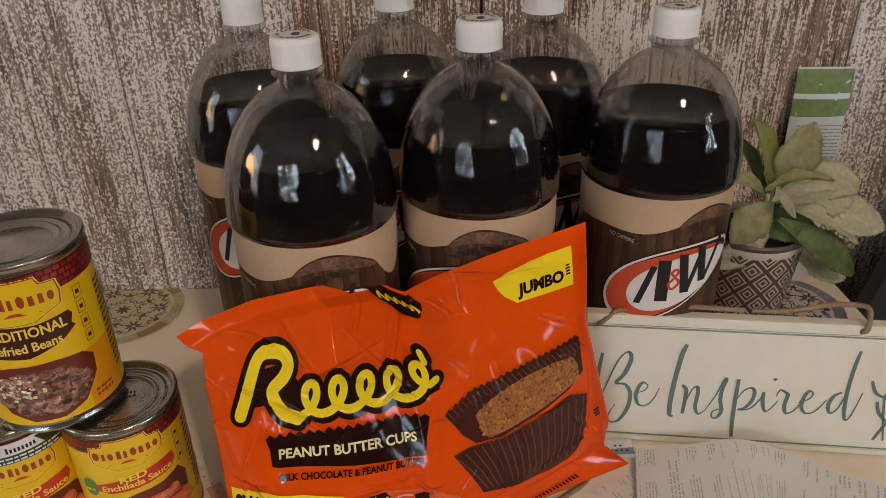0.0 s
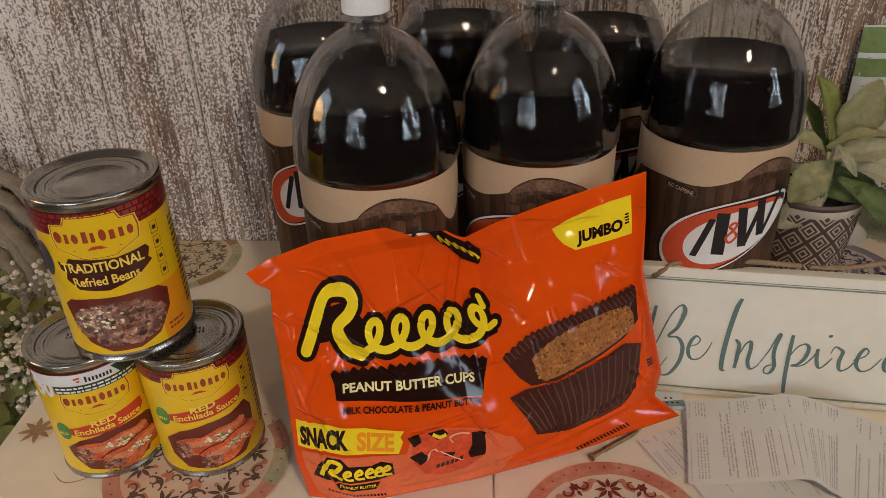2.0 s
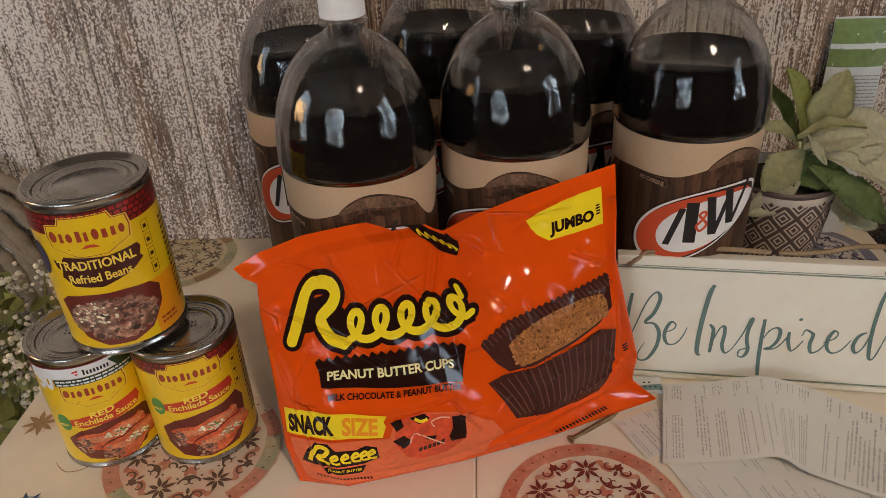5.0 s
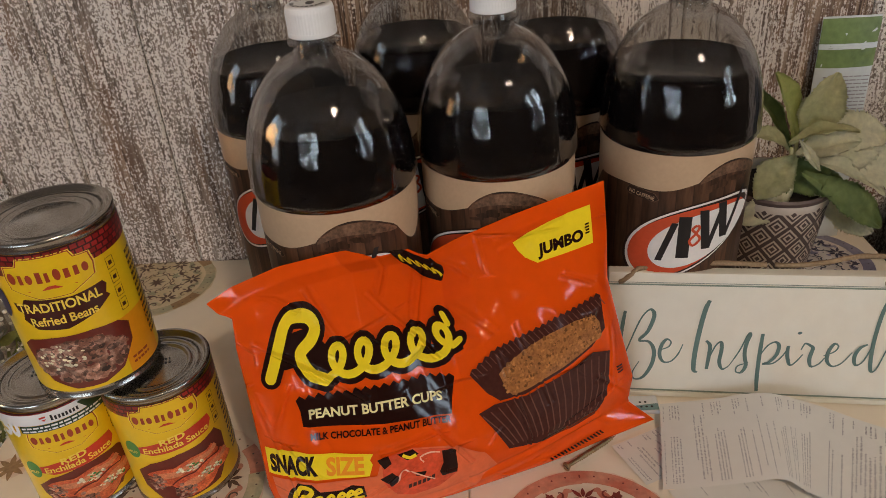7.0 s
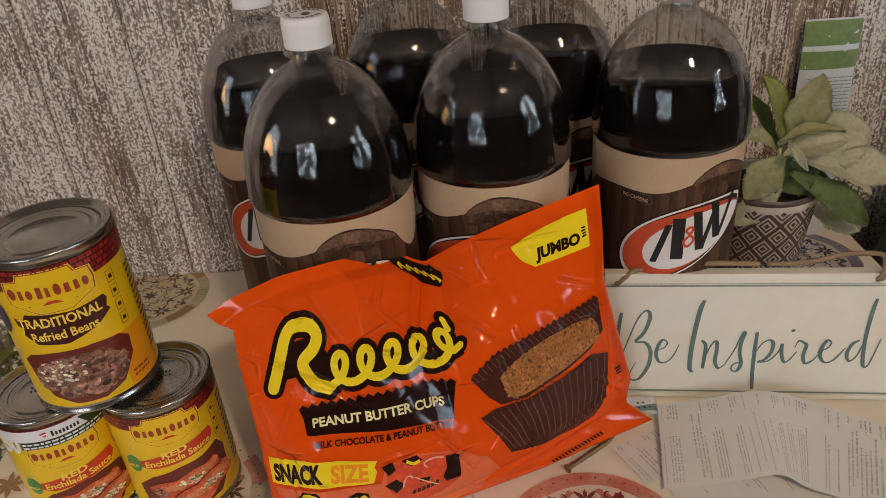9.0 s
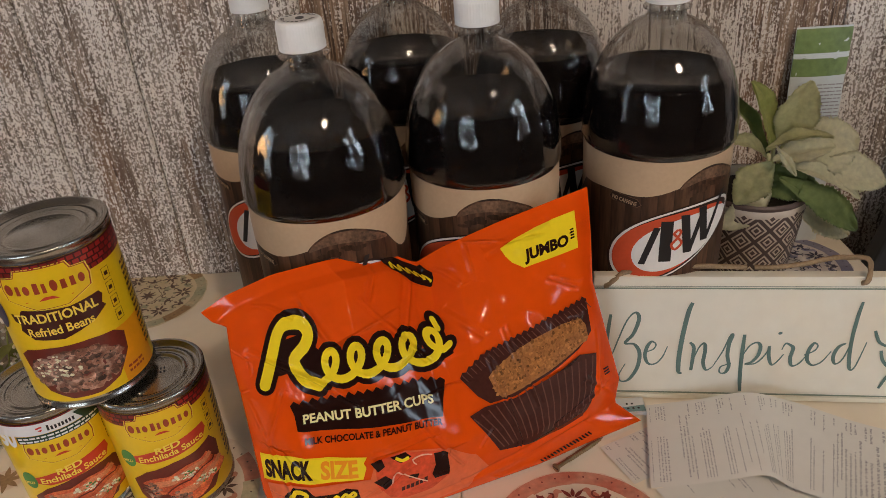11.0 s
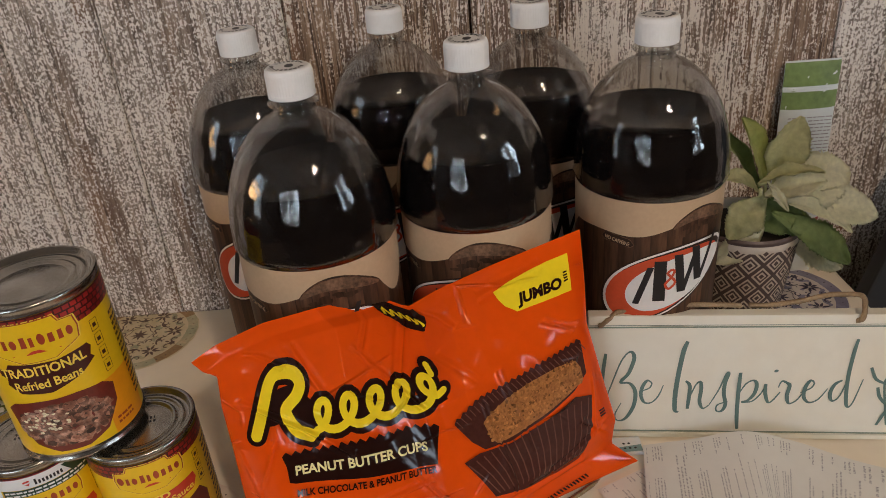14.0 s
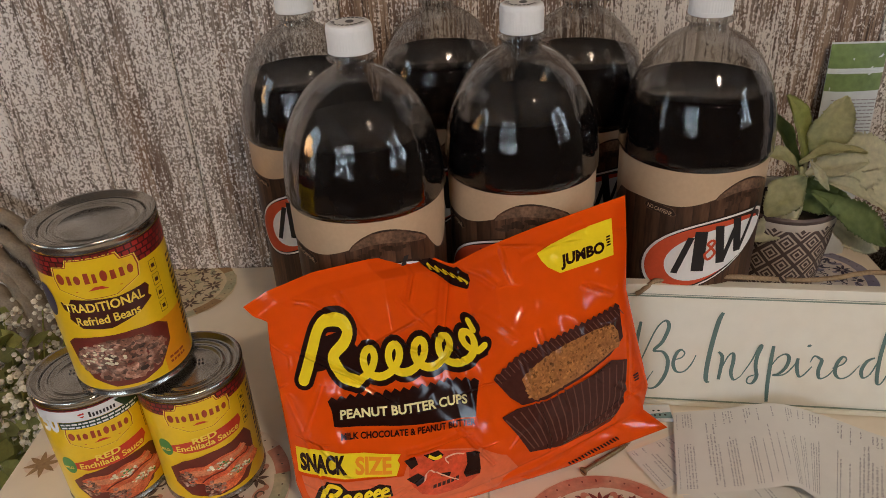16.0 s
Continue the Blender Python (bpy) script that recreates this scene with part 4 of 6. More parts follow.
def heap(lab, r, ca, cz, wa, hz, count, material, size, seed, off, name="food_print"):
    """Many small overlapping scraps that make up a printed picture of food."""
    bm = bmesh.new()
    rnd = random.Random(seed)
    on = onto_can(r)
    for i in range(count):
        a = rnd.random() * 2 * math.pi
        q = math.sqrt(rnd.random())
        x, z = ca + wa * q * math.cos(a), cz + hz * q * math.sin(a)
        s = size * (0.6 + 0.8 * rnd.random())
        pts = ellipse(0, 0, s / (r * math.pi / 180), s * (0.5 + 0.4 * rnd.random()), 0, 7, 0.5, i + seed)
        lift = off + 0.0004 * rnd.random()
        bm.faces.new([bm.verts.new(on(x + p, z + y, lift)) for p, y in pts])
    tagged(part(name, bm, material, lab), kind="stuff")


def refried_can():
    r, h = 0.0383, 0.1145
    can = thing("bean_can", (0, 0, 0), "tall yellow can of refried beans stacked on two cans", "can")
    tin_body(can, r, h)
    lab = label_sheet(can, r, 0.007, h - 0.007, M_YEL, label="glossy yellow paper label")
    roof_tiles(lab, r, h - 0.022, h - 0.0072, 4)
    label_sheet(lab, r, h - 0.022, h - 0.007, M_CBROWN, "tile_band", off=0.0002)
    label_sheet(lab, r, 0.007, 0.047, M_AMB, "amber_field", -35, 8, 0.00025)
    brand_plate(lab, r, -72, 0.0905, 39, 0.0145, 0.0)
    brush_band(lab, r, [(-113, 0.0745), (-104, 0.0735), (-100, 0.0775), (-60, 0.0755), (-33, 0.0775), (-30, 0.0745), (-33, 0.069), (-30, 0.0665), (-45, 0.060), (-72, 0.0545), (-98, 0.056), (-108, 0.0625), (-106, 0.067), (-111, 0.069)], M_CBROWN)
    on = onto_can(r)
    bm = place_text(text_bm("TRADITIONAL", 0.025), (-109, 0.0680), (-37, 0.0690), (0, 0.0062))
    refine(bm, 6)
    part("lettering", wrap(bm, on, 0.0009), M_CYTXT, lab)
    bm = place_text(text_bm("Refried Beans", 0.022), (-101, 0.0585), (-44, 0.0600), (0, 0.0058))
    refine(bm, 6)
    part("lettering", wrap(bm, on, 0.0009), M_CYTXT, lab)
    bm = poly([(-121, 0.043), (-112, 0.0475), (-90, 0.0495), (-55, 0.0495), (-32, 0.0475), (-22, 0.0425), (-24, 0.030), (-40, 0.015), (-60, 0.0095), (-85, 0.0095), (-105, 0.016), (-117, 0.030)])
    refine(bm, 7)
    part("bowl_print", wrap(bm, on, 0.0005), M_BOWL, lab, smooth=True)
    heap(lab, r, -72, 0.0300, 42, 0.0150, 380, M_BEANS, 0.0025, 3, 0.0007)
    heap(lab, r, -88, 0.0345, 22, 0.009, 44, M_CRUMB, 0.0011, 8, 0.0012)
    side_icons(lab, r, -20, 0.050, 0.090, 4)
    small_lines(lab, r, 2, 40, 0.02, 0.085, 16, M_CBROWN)
    small_lines(lab, r, -30, -8, 0.012, 0.019, 2, M_CRTXT, 4)
    brush_band(lab, r, ellipse(-131, 0.073, 11, 0.012), M_INKV)
    return can


def sauce_can(th, coupon):
    r, h = 0.0363, 0.102
    can = thing("sauce_can", (0, 0, 0), "yellow can of red enchilada sauce with " + ("a white coupon sticker" if coupon else "a clean label"), "can", "enchilada sauce cans")
    tin_body(can, r, h)
    lab = label_sheet(can, r, 0.006, h - 0.006, M_YEL, label="glossy yellow paper label")
    roof_tiles(lab, r, h - 0.0165, h - 0.0062, 3)
    label_sheet(lab, r, h - 0.0165, h - 0.006, M_CBROWN, "tile_band", off=0.0002)
    on = onto_can(r)
    dz = -0.011 if coupon else 0.0
    brand_plate(lab, r, th, 0.0825 + dz, 36, 0.0125, 0.0)
    brush_band(lab, r, [(th - 38, 0.0585 + dz), (th - 20, 0.0615 + dz), (th + 10, 0.0655 + dz), (th + 42, 0.0685 + dz), (th + 44, 0.063 + dz), (th + 38, 0.0565 + dz), (th + 5, 0.0535 + dz), (th - 25, 0.0515 + dz), (th - 39, 0.0535 + dz)], M_CRED)
    bm = place_text(text_bm("RED", 0.03), (th - 13, 0.0600 + dz), (th + 13, 0.0620 + dz), (0, 0.0048))
    refine(bm, 6)
    part("lettering", wrap(bm, on, 0.0009), M_CYTXT, lab)
    bm = place_text(text_bm("Enchilada Sauce", 0.022), (th - 32, 0.0535 + dz), (th + 38, 0.0580 + dz), (0, 0.0047))
    refine(bm, 6)
    part("lettering", wrap(bm, on, 0.0009), M_CYTXT, lab)
    brush_band(lab, r, ellipse(th - 46, 0.0555 + dz, 9, 0.0075), M_GREEN)
    bm = place_text(text_bm("MILD", 0.03), (th - 52, 0.0525 + dz), (th - 40, 0.0530 + dz), (0, 0.0022))
    part("lettering", wrap(bm, on, 0.0009), M_CYTXT, lab)
    bm = poly([(th - 48, 0.036 + dz * 0.6), (th - 30, 0.044 + dz * 0.6), (th, 0.049 + dz * 0.6), (th + 25, 0.050 + dz * 0.6), (th + 45, 0.0535 + dz), (th + 54, 0.045 + dz * 0.6), (th + 52, 0.025), (th + 35, 0.011), (th, 0.008), (th - 30, 0.011), (th - 45, 0.022)])
    refine(bm, 7)
    part("bowl_print", wrap(bm, on, 0.0005), M_BOWL, lab, smooth=True)
    # two rolled tortillas in sauce, dark filling at their cut ends, crumbs and herbs on top
    per = 1 / (r * math.pi / 180)
    lay = 0.0007
    for x0, z0, x1, z1, fat in ((-32, 0.0275, 40, 0.0395, 0.0088), (-6, 0.0170, 50, 0.0315, 0.0100)):
        z0, z1 = z0 + dz * 0.3, z1 + dz * 0.5
        line = [(th + x0 + (x1 - x0) * i / 14, z0 + (z1 - z0) * i / 14 + 0.0012 * math.sin(i * 0.9)) for i in range(15)]
        for w, m, up in ((1.0, M_BOWL, 0.0), (0.90, M_FOOD, 0.00025), (0.30, M_SAUCE, 0.0005)):
            shift = 0.0022 if m is M_SAUCE else 0.0
            bm = ribbon([(x, z + shift) for x, z in line], lambda t: 2 * fat * w * per * (0.72 + 0.28 * math.sin(math.pi * min(1, 0.25 + t))), None, per)
            refine(bm, 7)
            part("food_print", wrap(bm, on, lay + up), m, lab, smooth=True)
        lay += 0.0009
        heap(lab, r, th + x0 + 3, z0 + 0.0003, 10, 0.0072, 40, M_BEANS, 0.0013, 17 + int(x0), lay)
        heap(lab, r, th + (x0 + x1) / 2 + 4, (z0 + z1) / 2 + 0.002, 14, 0.0032, 24, M_CRUMB, 0.0011, 15 + int(x0), lay)
        heap(lab, r, th + (x0 + x1) / 2 + 6, (z0 + z1) / 2 + 0.002, 13, 0.0032, 7, M_GREEN, 0.0009, 25 + int(x0), lay + 0.0002)
    side_icons(lab, r, th + 52, 0.055, 0.083, 3)
    small_lines(lab, r, th + 66, th + 110, 0.02, 0.083, 14, M_CBROWN)
    if coupon:
        brush = [(th - 62, h - 0.0075), (th + 36, h - 0.0075), (th + 36, h - 0.0165), (th - 62, h - 0.0165)]
        bm = poly(brush)
        refine(bm, 7)
        st = part("coupon", wrap(bm, on, 0.0010), M_STICK, can, "white and green coupon sticker", smooth=True)
        bm = poly([(th - 36, h - 0.0165), (th + 48, h - 0.0165), (th + 48, h - 0.0225), (th - 36, h - 0.0225)])
        poly([(th + 22, h - 0.009), (th + 48, h - 0.009), (th + 48, h - 0.0165), (th + 30, h - 0.0165)], bm)
        refine(bm, 7)
        part("coupon_band", wrap(bm, on, 0.0013), M_DKGREEN, st, smooth=True)
        bm = place_text(text_bm("50", 0.05), (th - 57, h - 0.0245), (th - 37, h - 0.0245), (0, 0.0145))
        refine(bm, 6)
        part("lettering", wrap(bm, on, 0.0016), M_STICK, st)
        bm = poly([(th - 14, h - 0.0105), (th - 8, h - 0.0098), (th - 8, h - 0.0112), (th - 14, h - 0.0118)])
        poly([(th - 13, h - 0.0128), (th - 8, h - 0.0122), (th - 10, h - 0.0140)], bm)
        part("mark", wrap(bm, on, 0.0014), M_CRED, st)
        bm = bmesh.new()
        for j in range(8):
            poly([(th - 4 + 3.4 * j, h - 0.0145), (th - 2 + 3.4 * j, h - 0.0145), (th - 2 + 3.4 * j, h - 0.0115 + (0.0015 if j == 0 else 0)), (th - 4 + 3.4 * j, h - 0.0115 + (0.0015 if j == 0 else 0))], bm)
        part("mark", wrap(bm, on, 0.0014), M_INK, st)
        small_lines(st, r + 0.0010, th - 34, th + 46, h - 0.0222, h - 0.0168, 2, M_STICK, 6)
    return can


def stamp(can, r, h, turn):
    """A stamped date on the lid: plain dark ticks."""
    bm = bmesh.new()
    rnd = random.Random(3)
    for k in range(2):
        for j in range(9):
            x, y = -0.011 + 0.0025 * j, 0.004 - 0.004 * k
            w = 0.0008 + 0.0006 * rnd.random()
            c, s = math.cos(radians(turn)), math.sin(radians(turn))
            poly([((x + p) * c - (y + q) * s, (x + p) * s + (y + q) * c) for p, q in ((0, 0), (w, 0), (w, 0.0018), (0, 0.0018))], bm)
    for v in bm.verts:
        v.co.z = h - 0.0039
    part("date_stamp", bm, M_INK, can)


c1 = sauce_can(-68, False)
stamp(c1, 0.0363, 0.102, 15)
c1.matrix_world = pose(-0.2115, 0.3785, T)
c2 = sauce_can(-63, True)
stamp(c2, 0.0363, 0.102, 15)
c2.matrix_world = pose(-0.2835, 0.3760, T)
c3 = refried_can()
c3.matrix_world = pose(-0.2475, 0.3815, T + 0.102)

# ---------------- the bag of candy ----------------
# edges of the pillow bag: share of the way along, then the place
BAG_BOT = [(0.0, -0.1302, 0.3253, 0.752), (0.13, -0.0945, 0.3209, 0.752), (0.45, -0.0144, 0.3444, 0.752), (0.72, 0.0513, 0.3677, 0.752), (1.0, 0.1341, 0.4048, 0.752)]
BAG_TOP = [(0.0, -0.1596, 0.366, 0.9042), (0.07, -0.144, 0.37, 0.9128), (0.19, -0.1143, 0.378, 0.9212), (0.33, -0.0811, 0.386, 0.924), (0.455, -0.0512, 0.408, 0.9155), (0.5, -0.039, 0.416, 0.9066), (0.545, -0.0263, 0.416, 0.8997), (0.62, -0.006, 0.414, 0.9122), (0.77, 0.033, 0.416, 0.9274), (1.0, 0.0909, 0.42, 0.9461)]
BAG_LEFT = [(0.0, -0.1302, 0.3253, 0.752), (0.2, -0.1374, 0.332, 0.7799), (0.4, -0.1393, 0.34, 0.815), (0.6, -0.1416, 0.348, 0.8484), (0.8, -0.1453, 0.358, 0.8742), (0.93, -0.1453, 0.364, 0.894), (0.97, -0.154, 0.366, 0.8962), (1.0, -0.1596, 0.366, 0.9042)]
BAG_RIGHT = [(0.0, 0.1341, 0.4048, 0.752), (0.08, 0.1139, 0.408, 0.7693), (0.2, 0.1162, 0.408, 0.7931), (0.4, 0.1065, 0.411, 0.8308), (0.6, 0.0953, 0.414, 0.876), (0.8, 0.0937, 0.417, 0.9112), (1.0, 0.0909, 0.42, 0.9461)]
BAG_OUT = Vector((0.25, -0.93, 0.27))


def along(edge, s):
    s = min(max(s, 0.0), 1.0)
    for p, q in zip(edge, edge[1:]):
        if s <= q[0]:
            k = (s - p[0]) / (q[0] - p[0])
            return Vector(p[1:]).lerp(Vector(q[1:]), k)
    return Vector(edge[-1][1:])


BC = [along(BAG_BOT, 0), along(BAG_BOT, 1), along(BAG_TOP, 0), along(BAG_TOP, 1)]


def crease(u, v):
    """Folds of the film: soft dents and sharp creases that run in from the seams."""
    w = 0.0017 * noise.noise((u * 5, v * 4, 0.3)) + 0.0007 * noise.noise((u * 15, v * 10, 2.1)) + 0.0009 * abs(noise.noise((u * 11 + v * 5, v * 7 - u * 4, 5.1)))
    for x0, y0, x1, y1, wid, dep in ((0.05, 0.80, 0.30, 0.52, 0.014, 0.0021), (0.36, 0.86, 0.50, 0.60, 0.012, 0.0017), (0.02, 0.60, 0.10, 0.10, 0.016, 0.0020), (0.50, 0.93, 0.46, 0.72, 0.020, 0.0035),
                                     (0.44, 0.38, 0.52, 0.20, 0.014, 0.0020), (0.66, 0.55, 0.70, 0.14, 0.011, 0.0017), (0.62, 0.30, 0.58, 0.24, 0.010, 0.0014), (0.30, 0.33, 0.48, 0.35, 0.012, 0.0018),
                                     (0.86, 0.72, 0.95, 0.62, 0.012, 0.0015), (0.70, 0.92, 0.88, 0.94, 0.020, 0.0020), (0.90, 0.30, 1.00, 0.12, 0.020, 0.0026), (0.20, 0.92, 0.26, 0.75, 0.020, 0.0016), (0.52, 0.06, 0.90, 0.10, 0.03, 0.0022), (0.04, 0.045, 0.50, 0.05, 0.02, 0.0018), (0.10, 0.95, 0.18, 0.86, 0.012, 0.0015), (0.12, 0.62, 0.05, 0.44, 0.012, 0.0018), (0.76, 0.30, 0.72, 0.62, 0.012, 0.0012), (0.42, 0.98, 0.38, 0.84, 0.016, 0.0022), (0.56, 0.98, 0.62, 0.86, 0.018, 0.0020), (0.80, 0.16, 0.98, 0.24, 0.014, 0.0018), (0.24, 0.14, 0.40, 0.28, 0.012, 0.0014),
                                     (0.97, 0.45, 0.93, 0.20, 0.014, 0.0022), (0.33, 0.72, 0.40, 0.66, 0.010, 0.0013), (0.56, 0.80, 0.66, 0.62, 0.022, 0.0012)):
        dx, dy = x1 - x0, y1 - y0
        k = ((u - x0) * dx + (v - y0) * dy) / (dx * dx + dy * dy)
        e = max(0.0, -k, k - 1)
        k = min(max(k, 0), 1)
        wid *= 0.34
        dep *= 0.85
        d = math.hypot(u - x0 - k * dx, (v - y0 - k * dy) * 0.6)
        w += dep * math.exp(-(d / wid) ** 2) * (0.4 + 0.6 * math.sin(math.pi * (0.15 + 0.7 * k))) - 0.6 * dep * math.exp(-((d - 1.7 * wid) / wid) ** 2) * (1 if e == 0 else 0)
    return w


def bag_point(u, v, side, off=0.0):
    cu, cv = min(max(u, 0.0), 1.0), min(max(v, 0.0), 1.0)
    p = along(BAG_BOT, cu) * (1 - cv) + along(BAG_TOP, cu) * cv
    p += (along(BAG_LEFT, cv) - BC[0] * (1 - cv) - BC[2] * cv) * (1 - cu) + (along(BAG_RIGHT, cv) - BC[1] * (1 - cv) - BC[3] * cv) * cu
    w = max(0.0, math.sin(math.pi * cu ** 0.8)) ** 0.7 * max(0.0, math.sin(math.pi * cv ** 0.75)) ** 0.8
    fade = min(1.0, 8 * min(cu, 1 - cu, cv, 1 - cv) + 0.15)
    if side > 0:
        return p + BAG_OUT * (0.034 * w + crease(u, v) * fade + off)
    return p - BAG_OUT * (0.004 * w + 0.0005)


def on_bag(u, v, off):
    return bag_point(u, v, 1, off)


bag = thing("candy_bag", (0, 0, 0), "orange plastic candy bag leaning on the soda bottles", "bag of candy")


def bag_sheet(side, nu, nv):
    bm = bmesh.new()
    g = [[bm.verts.new(bag_point(i / nu, j / nv, side)) for i in range(nu + 1)] for j in range(nv + 1)]
    for j in range(nv):
        for i in range(nu):
            f = (g[j][i], g[j][i + 1], g[j + 1][i + 1], g[j + 1][i])
            bm.faces.new(f if side > 0 else f[::-1])
    return bm


film = part("front_film", bag_sheet(1, 340, 220), M_BAG, bag, "shiny creased orange film", smooth=True)
part("back_film", bag_sheet(-1, 60, 40), M_BAG, bag, smooth=True)


def bag_print(name, bm, material, off, longest=0.005, label="", smooth=True):
    refine(bm, longest)
    return part(name, wrap(bm, on_bag, off + 0.0010), material, film, label, smooth=smooth)


SV = 0.62      # height of the bag over its width


def jag(p, q, n, depth):
    out = []
    for i in range(n):
        t = i / n
        out.append((p[0] + (q[0] - p[0]) * t, p[1] + (q[1] - p[1]) * t + (depth if i % 2 else 0)))
    return out


# seams: fine ridges along the right and lower edges
for k in range(4):
    u = 0.972 + 0.007 * k
    bm = ribbon([(u, v / 40) for v in range(1, 40)], 0.0025)
    bag_print("seam", bm, M_BAG, 0.0004, 0.05)
# brown banner with a fluted upper edge
bag_print("banner", poly(jag((0.1276, 0.566), (0.529, 0.532), 34, 0.013) + [(0.529, 0.537), (0.5105, 0.47), (0.4968, 0.4073), (0.40, 0.420), (0.30, 0.440), (0.22, 0.456), (0.145, 0.468), (0.131, 0.475), (0.133, 0.53)]), M_BDARK, 0.0003)
bag_print("lettering", place_text(text_bm("PEANUT BUTTER CUPS", 0.03), (0.1503, 0.4975), (0.483, 0.4590), (0.003, 0.030)), M_BCREAM, 0.0007)
bag_print("lettering", place_text(text_bm("MILK CHOCOLATE & PEANUT BUTTER", 0.032), (0.1411, 0.4255), (0.4902, 0.3811), (0.003, 0.022)), M_BDARK, 0.0006)
# yellow corner
bag_print("corner_flash", poly([(0.7411, 0.915), (0.78, 0.928), (0.84, 0.936), (0.90, 0.938), (0.9557, 0.9345), (0.9545, 0.86), (0.9529, 0.785), (0.90, 0.792), (0.85, 0.798), (0.796, 0.8053), (0.765, 0.845), (0.75, 0.88)]), M_BYEL, 0.0003)
bag_print("lettering", place_text(text_bm("JUMBO", 0.05), (0.8002, 0.8294), (0.9266, 0.8169), (0.002, 0.040)), M_BDARK, 0.0006)
bm = bmesh.new()
for k in range(4):
    poly([(0.933 + 0.003 * (k % 2), 0.832 + 0.011 * k), (0.946, 0.832 + 0.011 * k), (0.946, 0.839 + 0.011 * k), (0.934, 0.839 + 0.011 * k)], bm)
bag_print("small_print", bm, M_BDARK, 0.0006)

# the brand's swooping mark as plain shapes: a tall loop and a row of rings, yellow on a dark ground
# a tall swoosh, then one unbroken looping scribble that slopes with the banner
SCRIBBLE = []
for k in range(105):
    t = k / 104
    a = 2 * math.pi * 5 * t - 1.2
    SCRIBBLE.append((0.222 + 0.335 * t + 0.030 * math.cos(a) + 0.006 * math.sin(a), 0.668 - 0.022 * t + 0.075 * max(0, t - 0.82) * 5 + 0.052 * math.sin(a)))
STROKES = [
    ([(0.078, 0.655), (0.098, 0.715), (0.118, 0.778), (0.138, 0.835), (0.160, 0.852), (0.198, 0.835), (0.212, 0.797), (0.196, 0.757), (0.165, 0.725), (0.168, 0.680), (0.184, 0.635), (0.212, 0.612)], 0.028),
    (SCRIBBLE, 0.0185),
    ([(0.532, 0.775), (0.540, 0.742)], 0.016),
]
for i, (pts, w) in enumerate(STROKES):
    line = spline(pts, 5) if len(pts) < 50 else [Vector(c) for c in pts]
    for k, (m, extra, off) in enumerate(((M_BDARK, 0.025, 0.0003), (M_BYEL, 0.0, 0.0008))):
        bm = ribbon(line, w + extra, None, SV, 0.000002)
        for e in (line[0], line[-1]):
            poly(ellipse(e[0], e[1], (w + extra) / 2, (w + extra) / 2 / SV, 0, 16), bm, 0.00025)
        bag_print("brand_ground" if k == 0 else "brand_shape", bm, m, off + 0.00006 * i + 0.0003 * k, smooth=False)
bag_print("brand_ground", poly([(0.12, 0.80), (0.20, 0.80), (0.26, 0.66), (0.42, 0.64), (0.57, 0.66), (0.57, 0.62), (0.44, 0.60), (0.30, 0.625), (0.19, 0.635), (0.14, 0.68), (0.10, 0.68)]), M_BDARK, 0.00026)

# picture of the chocolate cups
up = jag((0.568, 0.528), (0.648, 0.565), 8, 0.010) + jag((0.648, 0.565), (0.958, 0.575), 34, 0.010)
bag_print("cup_picture", poly(up + [(0.960, 0.570), (0.950, 0.46), (0.90, 0.425), (0.80, 0.40), (0.70, 0.385), (0.629, 0.400), (0.600, 0.445)]), M_CHOC, 0.0003)
bag_print("cup_picture", poly([(0.566, 0.388), (0.61, 0.396), (0.70, 0.378), (0.80, 0.385), (0.90, 0.405), (0.9486, 0.374), (0.925, 0.26), (0.8857, 0.126), (0.82, 0.118), (0.74, 0.135), (0.629, 0.1885), (0.60, 0.29)]), M_CHOC, 0.00035)
bag_print("filling_picture", poly([(0.6428, 0.4871), (0.665, 0.505), (0.72, 0.528), (0.80, 0.538), (0.87, 0.537), (0.9277, 0.521), (0.938, 0.49), (0.9349, 0.4447), (0.88, 0.428), (0.80, 0.411), (0.73, 0.402), (0.6664, 0.3991), (0.652, 0.43)]), M_PB, 0.0006)
bm = bmesh.new()
rnd = random.Random(14)
for k in range(420):
    u = 0.650 + 0.280 * rnd.random()
    t = (u - 0.650) / 0.280
    lo, hi = 0.405 + 0.036 * t + 0.03 * max(0, 0.1 - t) * 10 * 0.5, 0.500 + 0.034 * min(1, 3 * t) - 0.012 * max(0, t - 0.8) * 5
    v = lo + (hi - lo) * rnd.random()
    poly(ellipse(u, v, 0.0022 + 0.003 * rnd.random(), 0.003 + 0.004 * rnd.random(), 0, 6, 0.6, k), bm)
tagged(bag_print("crumb_picture", bm, mat("bag_peanut_crumb", (0.36, 0.145, 0.045), 0.10, var=0.3, scale=120, spec=0.22, island=0.6, crinkle=0.0016), 0.0009), kind="stuff")
bm = bmesh.new()
for k in range(17):
    t = k / 16
    a, b = (0.575 + 0.36 * t, 0.372 + 0.018 * math.sin(3 * t)), (0.642 + 0.235 * t, 0.20 - 0.055 * t)
    ribbon([a, ((a[0] + b[0]) / 2 + 0.004, (a[1] + b[1]) / 2), b], lambda q: 0.0032, bm, SV)
tagged(bag_print("cup_ridge", bm, M_CHOC2, 0.0006), kind="stuff")
bm = bmesh.new()
for k in range(28):
    t = k / 27
    a = (0.575 + 0.38 * t, 0.535 + 0.030 * min(1, 4 * t))
    ribbon([a, (a[0] + 0.012, a[1] - 0.030)], lambda q: 0.0022, bm, SV)
tagged(bag_print("cup_ridge", bm, M_CHOC2, 0.0006), kind="stuff")

